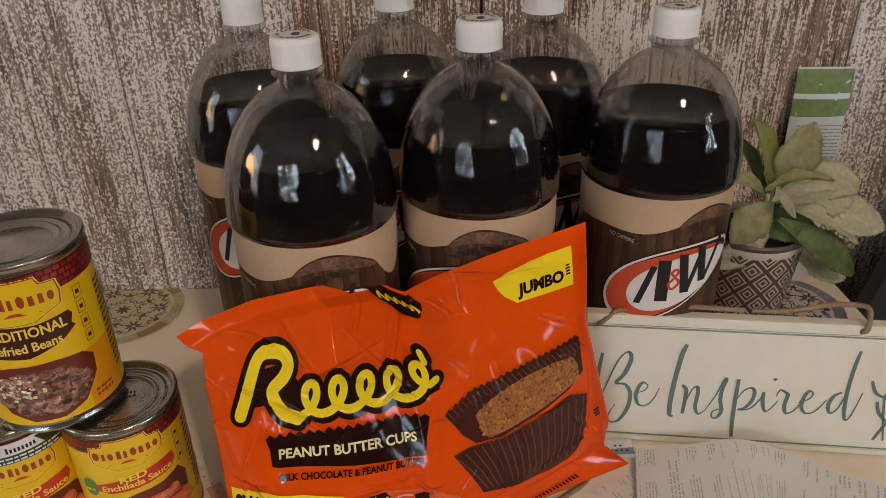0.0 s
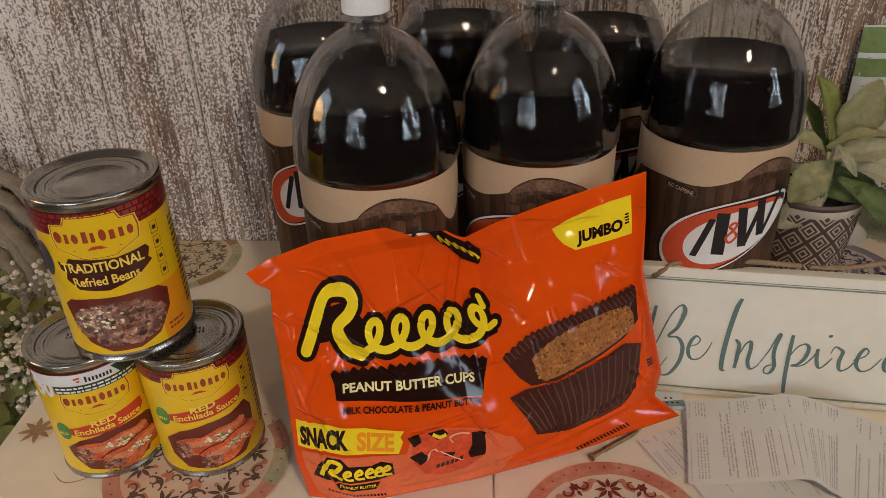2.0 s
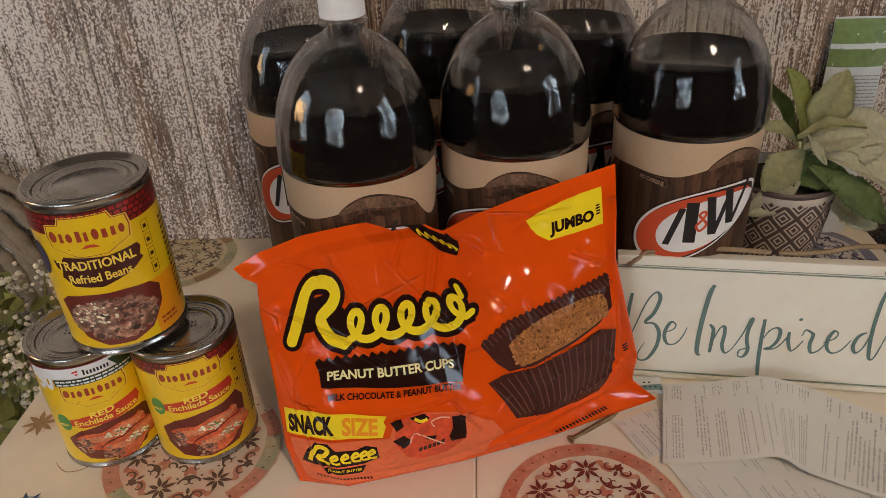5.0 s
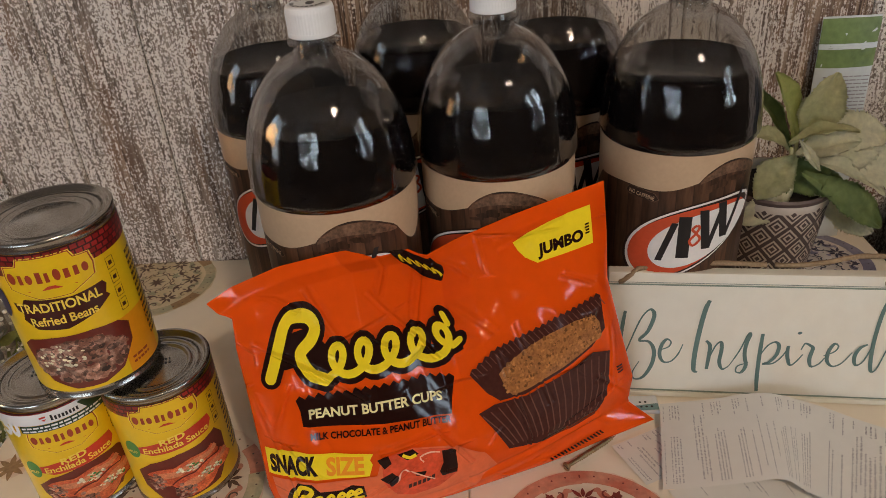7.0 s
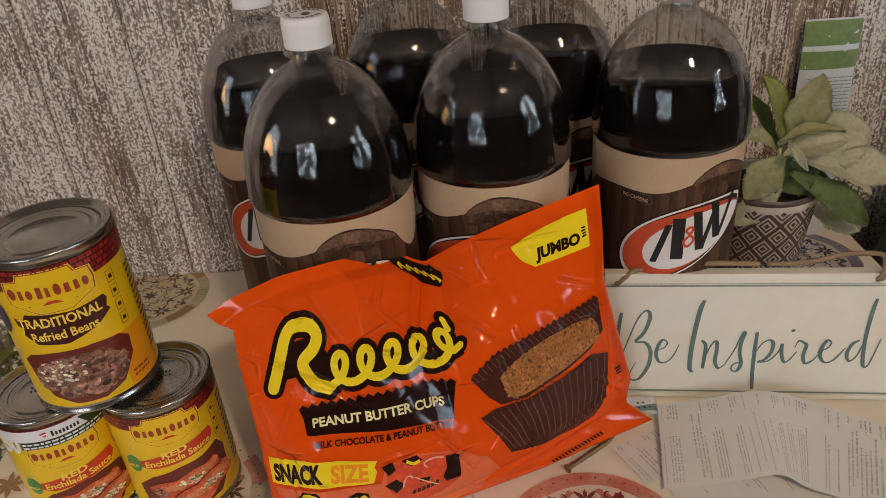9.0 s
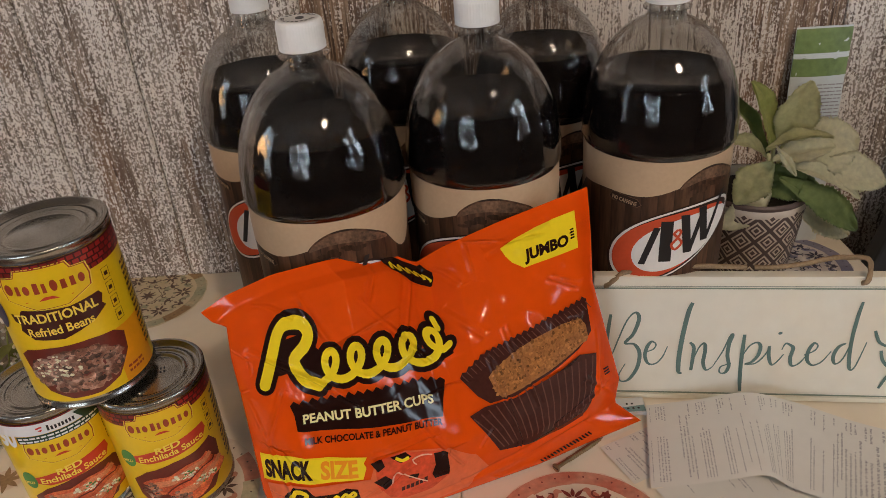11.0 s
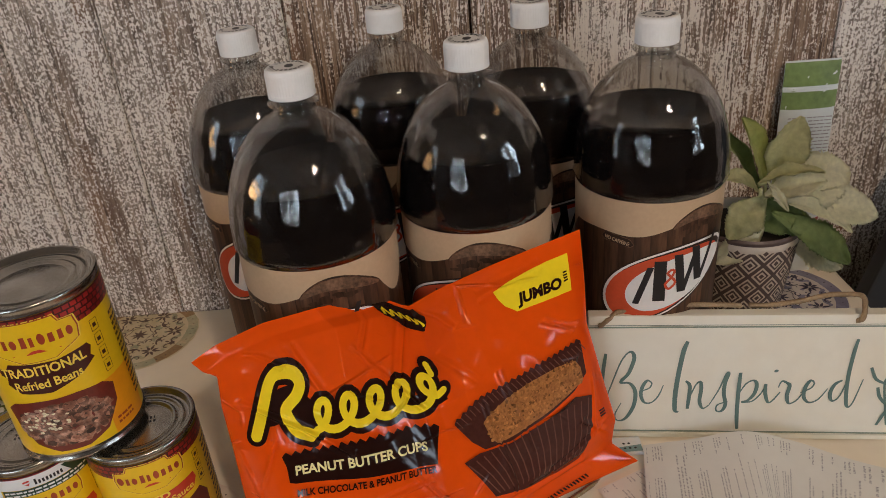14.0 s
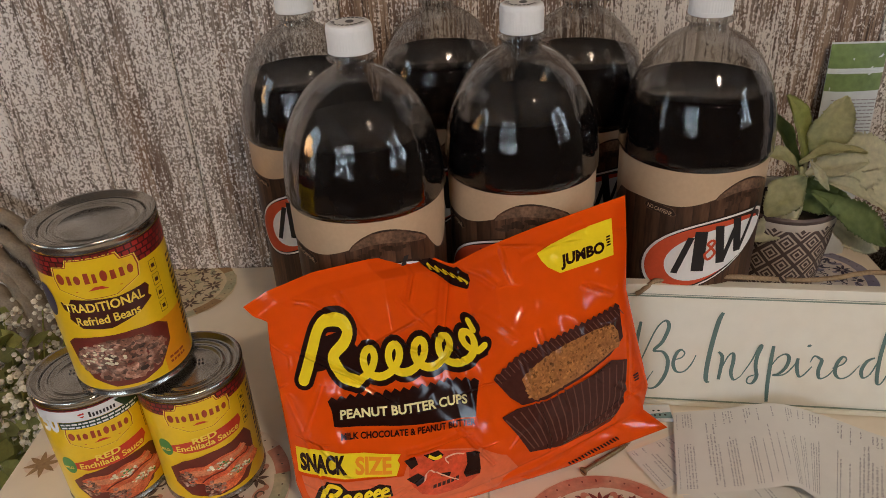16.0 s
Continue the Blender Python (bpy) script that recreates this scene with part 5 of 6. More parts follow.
# flag, small mark, window picture, lower prints
bag_print("flag", poly([(0.018, 0.392), (0.10, 0.388), (0.19, 0.368), (0.283, 0.338), (0.272, 0.318), (0.276, 0.30), (0.262, 0.258), (0.18, 0.276), (0.09, 0.286), (0.014, 0.284)]), M_BYEL, 0.0003)
bag_print("lettering", place_text(text_bm("SNACK", 0.055), (0.022, 0.301), (0.1399, 0.3035), (0.004, 0.066)), M_BDARK, 0.0006)
bag_print("lettering", place_text(text_bm("SIZE", 0.04), (0.1600, 0.2965), (0.2512, 0.2735), (0.007, 0.062)), M_BORANGE, 0.0006)
bm = poly([(0.04, 0.165), (0.06, 0.225), (0.085, 0.262), (0.118, 0.262), (0.135, 0.232), (0.19, 0.225), (0.215, 0.238), (0.243, 0.222), (0.244, 0.165), (0.20, 0.148), (0.12, 0.152), (0.07, 0.150)])
bag_print("small_brand_ground", bm, M_BDARK, 0.0003)
bm = bmesh.new()
ribbon(spline([(0.062, 0.175), (0.078, 0.225), (0.095, 0.248), (0.115, 0.236), (0.100, 0.208), (0.086, 0.205), (0.10, 0.18), (0.112, 0.168)], 4), 0.011, bm, SV)
for cx in (0.130, 0.158, 0.185, 0.208, 0.228):
    ribbon(spline([(cx - 0.008, 0.192), (cx + 0.006, 0.200), (cx + 0.002, 0.214), (cx - 0.010, 0.200), (cx - 0.008, 0.174), (cx + 0.010, 0.172)], 3), 0.008, bm, SV)
bag_print("small_brand_shape", bm, M_BYEL, 0.0006, smooth=False)
bag_print("small_banner", poly([(0.085, 0.145), (0.205, 0.138), (0.19, 0.100), (0.10, 0.108)]), M_BDARK, 0.0003)
bag_print("lettering", place_text(text_bm("PEANUT BUTTER", 0.02), (0.10, 0.122), (0.192, 0.113), (0.002, 0.014)), M_BYEL, 0.0006)
bm = bmesh.new()
rnd = random.Random(7)
for k in range(17):
    u = 0.066 + 0.0085 * k
    poly([(u, 0.088 - 0.0024 * k), (u + 0.005, 0.087 - 0.0024 * k), (u + 0.005, 0.098 - 0.0024 * k), (u, 0.099 - 0.0024 * k)], bm)
bag_print("small_print", bm, M_BDARK, 0.0004)
M_PIECE = mat("bag_red_orange", (0.72, 0.085, 0.03), 0.085, var=0.3, scale=60, spec=0.22, crinkle=0.0016)
# pale colour that paints glare as lines across the wrapped pieces
M_GLARE = mat("wrapper_edge_glare", (0.85, 0.45, 0.30), 0.1, var=0.15, spec=0.3, crinkle=0.0016)
bag_print("clear_strip", poly([(0.020, 0.270), (0.10, 0.272), (0.20, 0.262), (0.28, 0.250), (0.30, 0.310), (0.38, 0.325), (0.49, 0.285), (0.56, 0.225), (0.60, 0.120), (0.52, 0.045), (0.35, 0.040), (0.15, 0.045), (0.035, 0.055)]), mat("bag_pale_orange", (0.80, 0.155, 0.055), 0.085, var=0.12, scale=40, spec=0.25, crinkle=0.0016), 0.00012)
bag_print("piece_picture", poly([(0.300, 0.310), (0.36, 0.326), (0.42, 0.305), (0.485, 0.278), (0.482, 0.17), (0.43, 0.125), (0.36, 0.110), (0.32, 0.14), (0.292, 0.22)]), M_PIECE, 0.0003)
for pts in ([(0.288, 0.312), (0.318, 0.318), (0.322, 0.288), (0.302, 0.272)], [(0.286, 0.236), (0.318, 0.252), (0.334, 0.226), (0.312, 0.196)], [(0.340, 0.318), (0.380, 0.322), (0.392, 0.300), (0.362, 0.286)],
            jag((0.486, 0.278), (0.482, 0.178), 8, 0.006) + [(0.480, 0.172), (0.440, 0.178), (0.434, 0.205), (0.448, 0.236), (0.450, 0.284)], [(0.372, 0.232), (0.402, 0.226), (0.396, 0.210), (0.374, 0.216)]):
    bag_print("piece_picture", poly(pts), M_BDARK, 0.0006)
bm = bmesh.new()
for k in range(6):
    poly([(0.350 + 0.012 * k, 0.158 + 0.004 * k), (0.359 + 0.012 * k, 0.161 + 0.004 * k), (0.361 + 0.012 * k, 0.184 + 0.004 * k), (0.352 + 0.012 * k, 0.181 + 0.004 * k)], bm)
tagged(bag_print("small_print", bm, M_CHOC, 0.0006), kind="stuff")
for pts in ([(0.326, 0.205), (0.346, 0.250), (0.376, 0.226), (0.420, 0.178)], [(0.400, 0.262), (0.394, 0.286), (0.420, 0.292), (0.445, 0.282)]):
    bag_print("wrapper_glare_line", ribbon(spline(pts, 4), 0.0035, None, SV), M_GLARE, 0.0008)
bag_print("piece_picture", ribbon(spline([(0.352, 0.312), (0.368, 0.296), (0.385, 0.300)], 4), 0.008, None, SV), M_BYEL, 0.0009)
# emblem at the top seam, lower small print
bag_print("emblem", poly([(0.452, 0.992), (0.478, 0.998), (0.51, 0.99), (0.552, 0.992), (0.564, 0.952), (0.549, 0.905), (0.505, 0.898), (0.461, 0.938)]), M_BDARK, 0.0005)
bm = bmesh.new()
for k in range(5):
    ribbon(spline([(0.466 + 0.017 * k, 0.945 - 0.004 * k), (0.474 + 0.017 * k, 0.974 - 0.004 * k), (0.481 + 0.017 * k, 0.938 - 0.004 * k)], 4), 0.006, bm, SV)
bag_print("emblem_shape", bm, M_BYEL, 0.0009, smooth=False)
bm = bmesh.new()
for k in range(16):
    u = 0.735 + 0.0095 * k
    poly([(u, 0.022 + 0.0008 * k), (u + 0.0045, 0.022 + 0.0008 * k), (u + 0.005, 0.036 + 0.0008 * k), (u, 0.036 + 0.0008 * k)], bm)
bag_print("small_print", bm, M_BDARK, 0.0008)
bm = bmesh.new()
for k in range(3):
    poly([(0.955, 0.288 - 0.012 * k), (0.972, 0.288 - 0.012 * k), (0.972, 0.295 - 0.012 * k), (0.955, 0.295 - 0.012 * k)], bm)
bag_print("small_print", bm, M_BDARK, 0.0008)

# ---------------- the sign ----------------
E1, LEANB = Vector((0.9916, -0.1293, 0)), radians(6)
E2 = Vector((0.1293 * math.sin(LEANB), 0.9916 * math.sin(LEANB), math.cos(LEANB)))
SIGN0 = Vector((0.1229, 0.4353, 0.7512))
EN = E1.cross(E2)        # points out of the sign's face


def on_sign(s, h, off):
    return SIGN0 + E1 * (s * 0.001) + E2 * (h * 0.001) + EN * off


S0, S1, SH = -21.0, 228.0, 107.0
sign = thing("wooden_sign", (0, 0, 0), "cream wooden sign with grey-green script standing on the table", "sign")


def slab(s0, s1, h0, h1, d0, d1, bevel=0.0008):
    bm = box_bm(s0 / 1000, s1 / 1000, h0 / 1000, h1 / 1000, d0, d1, bevel)
    for v in bm.verts:
        v.co = on_sign(v.co.x * 1000, v.co.y * 1000, v.co.z)
    return bm


board = part("board", slab(S0, S1, 0, SH, -0.009, 0.0), M_SIGN, sign, "cream painted board with worn edges")
part("top_rail", slab(S0, S1, 99.5, SH + 0.4, 0.0002, 0.0022, 0.0006), M_SIGN, sign)
part("bottom_rail", slab(S0, S1, -0.2, 3.6, 0.0002, 0.0022, 0.0006), M_SIGN, sign)
for h0, h1 in ((96.2, 97.6), (98.3, 99.4), (3.8, 5.4)):
    bm = ribbon([(S0 + 0.3 + (S1 - S0 - 0.6) * i / 30, (h0 + h1) / 2) for i in range(31)], lambda t: (h1 - h0) * (0.85 + 0.3 * noise.noise((t * 40, h0, 0))))
    part("painted_line", wrap(bm, on_sign, 0.0004), M_LINE, board)


def script(letter, pts, thick=2.9, thin=1.2):
    """One pen stroke of the script: heavy downwards, light upwards."""
    line = spline(pts, 7)
    n = len(line) - 1

    def width(t):
        i = min(int(t * n), n - 1)
        d = line[i + 1] - line[i]
        down = max(0.0, -d.y / max(d.length, 1e-6))
        tip = min(1.0, 0.45 + 6 * min(t, 1 - t))
        return (thin + (thick - thin) * down ** 1.2) * tip
    # even out the width along the stroke
    raw = [width(i / n) for i in range(n + 1)]
    even = [sum(raw[max(0, i - 3):i + 4]) / len(raw[max(0, i - 3):i + 4]) for i in range(n + 1)]
    bm = ribbon(line, lambda t: even[min(int(round(t * n)), n)])
    part("letter_" + letter.lower(), wrap(bm, on_sign, 0.0005), M_TEAL, board)


script("B", [(-7.7, 74.5), (-9.2, 61.6), (-10.4, 46.0), (-12.5, 30)], 2.8)
script("B", [(-10.5, 22.0), (-3.7, 45.0), (4.0, 68.1), (10.4, 76.2), (13.4, 70.8), (9.7, 57.5), (3.8, 49.2), (10.8, 48.2), (15.1, 40.4), (14.1, 27.6), (8.2, 16.0), (1.9, 14.1), (0.2, 19.9), (4.7, 30.5)], 3.1)
script("e", [(19.2, 41.2), (25.2, 43.9), (27.1, 48.4), (23.7, 50.8), (20.4, 45.3), (19.4, 37.4), (22.4, 30.8), (28.1, 31.3), (32.8, 37.8), (35.8, 46.8)])
script("I", [(51.8, 85.0), (49.2, 76.7), (46.5, 57.0), (45.0, 38.2), (45.3, 24.5), (48.1, 22.4)], 3.6, 1.6)
script("n", [(52.2, 50.6), (55.3, 46.5), (55.3, 37.0), (54.6, 25.4)])
script("n", [(55.0, 33.0), (59.4, 46.5), (63.0, 49.7), (63.9, 43.0), (63.3, 32.5), (66.0, 25.9), (70.5, 29.0)])
script("s", [(70.5, 29.0), (76.8, 43.0), (80.9, 56.1), (82.9, 57.4), (80.9, 48.7), (80.7, 39.4), (82.5, 30.0), (80.0, 23.6), (76.1, 24.0), (76.8, 29.2), (84.0, 32.3)])
script("p", [(91.5, 58.0), (91.2, 39.7), (91.6, 20.8), (92.7, 7.0)], 3.0, 1.6)
script("p", [(91.2, 38.2), (95.9, 47.9), (101.1, 51.2), (103.9, 47.9), (103.0, 40.1), (98.8, 33.7), (94.2, 31.8), (101.5, 32.6), (106.9, 38.7), (110.5, 46.5)])
script("i", [(110.4, 48.2), (110.6, 40.4), (113.2, 32.0), (116.7, 33.7), (121.3, 41.3)])
part("letter_i_dot", wrap(poly(ellipse(116.8, 59.5, 1.6, 1.2, 20, 12)), on_sign, 0.0005), M_TEAL, board)
script("r", [(119.5, 45.0), (121.7, 50.6), (125.8, 48.9), (127.5, 46.5), (126.4, 37.8), (128.4, 31.0), (133.4, 33.4), (136.9, 39.1)])
script("e", [(135.7, 40.6), (142.6, 44.5), (144.7, 49.1), (141.8, 51.2), (138.7, 45.0), (138.6, 36.7), (142.9, 31.8), (149.0, 34.8), (154.7, 44.3)])
script("d", [(164.2, 51.5), (159.3, 48.0), (156.8, 39.9), (159.0, 33.4), (163.6, 37.5), (167.4, 50.5)])
script("d", [(170.6, 86.4), (168.9, 74.6), (167.7, 55.2), (168.3, 38.3), (170.1, 28.6), (173.7, 31.8), (178.4, 52.5)], 2.9)
script("leaf_sprig", [(182.8, 62.5), (187.0, 53.0), (193.5, 49.0)], 2.6, 2.0)
script("leaf_sprig", [(196.0, 68.0), (195.0, 55.0), (194.0, 46.0), (200.0, 12.0)], 1.8, 1.6)
script("leaf_sprig", [(189.5, 45.5), (192.0, 37.0), (198.6, 29.0)], 2.6, 2.0)
script("leaf_sprig", [(193.0, 12.0), (196.0, 20.0), (199.5, 28.0)], 2.2, 2.4)
script("leaf_sprig", [(206.0, 62.0), (202.0, 50.0), (197.0, 47.0)], 2.6, 2.0)
bm = tube([on_sign(s, h, d) for s, h, d in ((-12.6, 99.8, -0.004), (-12.4, 100.2, 0.004), (-8, 104, 0.004), (0, 108.5, -0.002), (15, 110.3, -0.005), (40, 111.5, -0.007), (62, 111.2, -0.008), (90, 109, -0.010))], 0.0018, 9, None, 0.9)
part("twine", bm, M_TWINE, sign, "frayed jute hanging twine", smooth=True)
pts = spline([on_sign(s, h, d) for s, h, d in ((96, 108.4, -0.0115), (112, 108.6, -0.0115), (128, 110.5, -0.012), (146, 115, -0.012), (160, 116.5, -0.012), (170, 117.5, -0.008), (171.5, 116, -0.002), (170.0, 109, 0.004), (167.4, 103.5, 0.004), (167.1, 102.2, -0.004))], 4)
part("twine", tube(pts, 0.0018, 9, None, 0.9), M_TWINE, sign, "frayed jute hanging twine", smooth=True)

# ---------------- till receipts ----------------


def receipt(label, rows, length, width, seed, dense, curl):
    """A strip of thermal paper laid through cross lines, each a lower and an upper end."""
    ob = thing("receipt", (0, 0, 0), label, "receipt", "shop receipts")
    low = spline([r[0] for r in rows], 8)
    high = spline([r[1] for r in rows], 8)

    def on(s, w, off):
        k = min(max(s / length, 0.0), 1.0) * (len(low) - 1)
        i = min(int(k), len(low) - 2)
        p = low[i].lerp(low[i + 1], k - i)
        q = high[i].lerp(high[i + 1], k - i)
        c = p.lerp(q, w / width)
        c.z += off + curl * noise.noise((s * 30, w * 20, seed)) + 0.5 * curl
        return c
    bm = bmesh.new()
    n, m = 56, 10
    for side in (0, 1):
        g = [[bm.verts.new(on(length * i / n, width * j / m, 0.00018 * side)) for j in range(m + 1)] for i in range(n + 1)]
        for i in range(n):
            for j in range(m):
                f = (g[i][j], g[i + 1][j], g[i + 1][j + 1], g[i][j + 1])
                bm.faces.new(f if side else f[::-1])
    sheet = part("paper", bm, M_PAPER, ob, smooth=True)
    rnd = random.Random(seed)
    bm = bmesh.new()
    s = 0.004
    while s < length - 0.004:
        kind = rnd.random()
        if kind < dense:
            lo, hi = (0.05, 0.95) if kind < dense * 0.65 else (0.06 + 0.25 * rnd.random(), 0.5 + 0.35 * rnd.random())
            w = lo
            gap0 = 0.52 + 0.12 * rnd.random()
            while w < hi:
                for c in range(rnd.randint(2, 8)):
                    if not (gap0 < w < gap0 + 0.22 and kind < dense * 0.65) and w < hi:
                        e = w + 0.0080 + 0.0045 * rnd.random()
                        t = 0.0008 + 0.0005 * rnd.random()
                        poly([(s, width * w), (s + t, width * w), (s + t, width * e), (s, width * e)], bm)
                    w += 0.0165
                w += 0.015
            s += 0.0026
        else:
            s += 0.0045
    refine(bm, 0.006)
    tagged(part("print", wrap(bm, on, 0.0005), M_PRINT, sheet), kind="stuff")
    return ob


V = Vector
receipt("long white till receipt with a fold, printed lines", [(V((0.1242, 0.3368, 0.7545)), V((0.1402, 0.4146, 0.7575))), (V((0.165, 0.3360, 0.7570)), V((0.178, 0.4120, 0.7625))), (V((0.2018, 0.3362, 0.7605)), V((0.2141, 0.4092, 0.7690))), (V((0.2191, 0.3249, 0.7570)), V((0.2495, 0.4003, 0.7630))), (V((0.2592, 0.3065, 0.7545)), V((0.293, 0.378, 0.7575))), (V((0.335, 0.270, 0.7535)), V((0.370, 0.345, 0.7545)))], 0.24, 0.08, 4, 0.72, 0.0006)
receipt("white till receipt lying under another one, printed lines", [(V((0.1152, 0.3440, 0.7512)), V((0.0982, 0.3801, 0.7516))), (V((0.137, 0.354, 0.7512)), V((0.120, 0.390, 0.7514))), (V((0.160, 0.365, 0.7512)), V((0.142, 0.400, 0.7514)))], 0.05, 0.04, 8, 0.9, 0.0003)
receipt("white till receipt lying flat on the table, printed lines", [(V((0.152, 0.278, 0.7512)), V((0.1285, 0.3385, 0.7514))), (V((0.200, 0.280, 0.7516)), V((0.180, 0.345, 0.7520))), (V((0.260, 0.262, 0.7514)), V((0.250, 0.335, 0.7518))), (V((0.33, 0.235, 0.7512)), V((0.32, 0.31, 0.7512)))], 0.19, 0.065, 12, 0.66, 0.0003)

# ---------------- screw ----------------
p, q = Vector((0.0625, 0.3610, T + 0.0036)), Vector((0.103, 0.3900, T + 0.0024))
d = (q - p).normalized()
screw = thing("wood_screw", (0, 0, 0), "worn brass wood screw lying beside the candy bag", "screw")
turn = d.to_track_quat("Z", "Y").to_matrix().to_4x4()
prof = [(0.0, 0.0), (0.0033, 0.0), (0.0034, 0.0006), (0.0017, 0.0034)]
z = 0.012
prof += [(0.0016, 0.0115)]
while z < 0.046:
    k = 1 - 0.55 * max(0, (z - 0.038) / 0.009)
    prof += [(0.0012 * k, z), (0.0021 * k, z + 0.0007), (0.0012 * k, z + 0.0014)]
    z += 0.0018
prof += [(0.0001, 0.0495)]
bm = lathe(prof, 16)
bmesh.ops.transform(bm, matrix=Matrix.Translation(p) @ turn, verts=bm.verts)
part("shank", bm, M_SCREW, screw)
bm = box_bm(-0.0024, 0.0024, -0.0004, 0.0004, -0.0002, 0.0004)
bmesh.ops.transform(bm, matrix=Matrix.Translation(p) @ turn, verts=bm.verts)
part("slot", bm, M_INK, screw)

# small printed tag lying behind the bag
tag = thing("small_tag", (0, 0, 0), "small teal and white printed tag lying on the table", "tag")
bm = box_bm(0.110, 0.141, 0.412, 0.4295, T + 0.0002, T + 0.0035, 0.0008)
tag_card = part("card", bm, M_STICK, tag)
bm = poly([(0.111, 0.413), (0.140, 0.413), (0.140, 0.420), (0.111, 0.417)])
for v in bm.verts:
    v.co.z = T + 0.0039
part("stripe", bm, M_TEALP, tag_card)
for j in range(5):
    bm = poly(ellipse(0.127 + 0.004 * (j % 3), 0.4165 + 0.005 * (j // 3), 0.0010, 0.0010, 0, 10))
    for v in bm.verts:
        v.co.z = T + 0.0042
    part("dot", bm, M_INK, tag_card)

# ---------------- potted plant ----------------
PX, PY = 0.268, 0.572
pot = thing("flower_pot", (PX, PY, T), "round ceramic pot with a brown diamond pattern", "flower pot")


def pot_r(z):
    t = z / 0.110
    return 0.029 + 0.0155 * t ** 0.7


prof = [(0.0, 0.001), (0.027, 0.0), (0.0298, 0.002)] + [(pot_r(0.110 * i / 14), 0.110 * i / 14) for i in range(1, 15)] + [(pot_r(0.110) - 0.001, 0.1115), (pot_r(0.110) - 0.003, 0.1105), (0.041, 0.101), (0.0, 0.101)]
body = part("pot_body", lathe(prof, 56), M_POT, pot, smooth=True)
part("soil", lathe([(0.0, 0.1032), (0.0405, 0.1025)], 32), M_SOIL, pot)


def on_pot(a, z, off):
    r = pot_r(max(z, 0.001)) + off
    return Vector((r * math.cos(a), r * math.sin(a), z))


ND, DZ = 12, 0.0235
bm = bmesh.new()
for i in range(10):
    for j in range(ND):
        a = 2 * math.pi * (j + 0.5 * (i % 2)) / ND
        z = 0.006 + DZ / 2 * i
        ha, hz = math.pi / ND, DZ / 2
        for k0, k1 in ((1.0, 0.80), (0.60, 0.40), (0.22, 0.0)):
            for s in range(4):
                c0, c1 = [((1, 0), (0, 1), (-1, 0), (0, -1))[(s + e) % 4] for e in (0, 1)]
                pts = [(a + c0[0] * ha * k0, z + c0[1] * hz * k0), (a + c1[0] * ha * k0, z + c1[1] * hz * k0), (a + c1[0] * ha * k1, z + c1[1] * hz * k1), (a + c0[0] * ha * k1, z + c0[1] * hz * k1)]
                if k1 == 0:
                    pts = pts[:3]
                if all(0.001 < p[1] < 0.107 for p in pts):
                    bm.faces.new([bm.verts.new(on_pot(p[0], p[1], 0.0004)) for p in pts])
dp = part("diamond_pattern", bm, M_POTD, body)
tagged(dp, kind="stuff")
part("rim_band", lathe([(pot_r(0.107) + 0.0005, 0.107), (pot_r(0.110) + 0.0006, 0.110), (pot_r(0.110) - 0.001, 0.1120)], 56), M_POTD, body)

plant = thing("leafy_plant", (PX, PY, T + 0.1025), "artificial plant with broad felted pale green leaves in the pot", "plant")


def leaf(base, tip, width, material, droop, roll, seed):
    b, t = Vector(base), Vector(tip)
    d = t - b
    face = Vector((0.1, -0.75, 0.65))
    up = Matrix.Rotation(radians(roll), 3, d.normalized()) @ (face - d.normalized() * face.dot(d.normalized())).normalized()
    side = d.cross(up).normalized()
    bm = bmesh.new()
    n, m = 44, 10
    rows = []
    rnd = random.Random(seed)
    for i in range(n + 1):
        s = i / n
        w = width * (math.sin(math.pi * min(1, 0.06 + 0.94 * s) ** 0.85)) ** 0.65 * (0.35 + 0.65 * min(1, s * 2.2)) * (0.90 + 0.10 * (rnd.random() - 0.5) + (0.05 if i % 2 else -0.03))
        if i == n:
            w = width * 0.10
        c = b + d * s + up * (droop * math.sin(math.pi * s) * d.length)
        rows.append([bm.verts.new(c + side * (w * (j / m * 2 - 1)) + up * (0.25 * w * abs(j / m * 2 - 1) ** 1.5 + 0.0026 * noise.noise((s * 5 + seed, j * 0.55, 1.0)) - 0.0012 * (1 - abs(j / m * 2 - 1)) ** 3)) for j in range(m + 1)])
    for p, q in zip(rows, rows[1:]):
        for j in range(m):
            bm.faces.new((p[j], p[j + 1], q[j + 1], q[j]))
    bmesh.ops.solidify(bm, geom=bm.faces[:], thickness=0.0007)
    o = Vector((PX, PY, T + 0.1025))
    for v in bm.verts:
        v.co -= o
    part("leaf", bm, material, plant, smooth=True)


C0 = (0.279, 0.580, 0.842)
leaf((0.277, 0.572, 0.895), (0.248, 0.560, 0.960), 0.0185, M_LEAF2, 0.06, 18, 1)
leaf((0.284, 0.572, 0.900), (0.296, 0.560, 0.957), 0.0200, M_LEAF, 0.05, -8, 2)
leaf((0.262, 0.548, 0.905), (0.312, 0.540, 0.916), 0.0125, M_LEAF, 0.12, -50, 3)
leaf((0.268, 0.545, 0.896), (0.312, 0.535, 0.910), 0.0150, M_LEAF4, 0.10, -20, 4)
leaf((0.290, 0.560, 0.893), (0.345, 0.562, 0.905), 0.0270, M_LEAF4, 0.08, 10, 5)
leaf((0.300, 0.552, 0.885), (0.370, 0.550, 0.866), 0.0190, M_LEAF4, 0.12, 5, 6)
leaf((0.276, 0.545, 0.892), (0.342, 0.535, 0.860), 0.0125, M_LEAF4, 0.10, -25, 7)
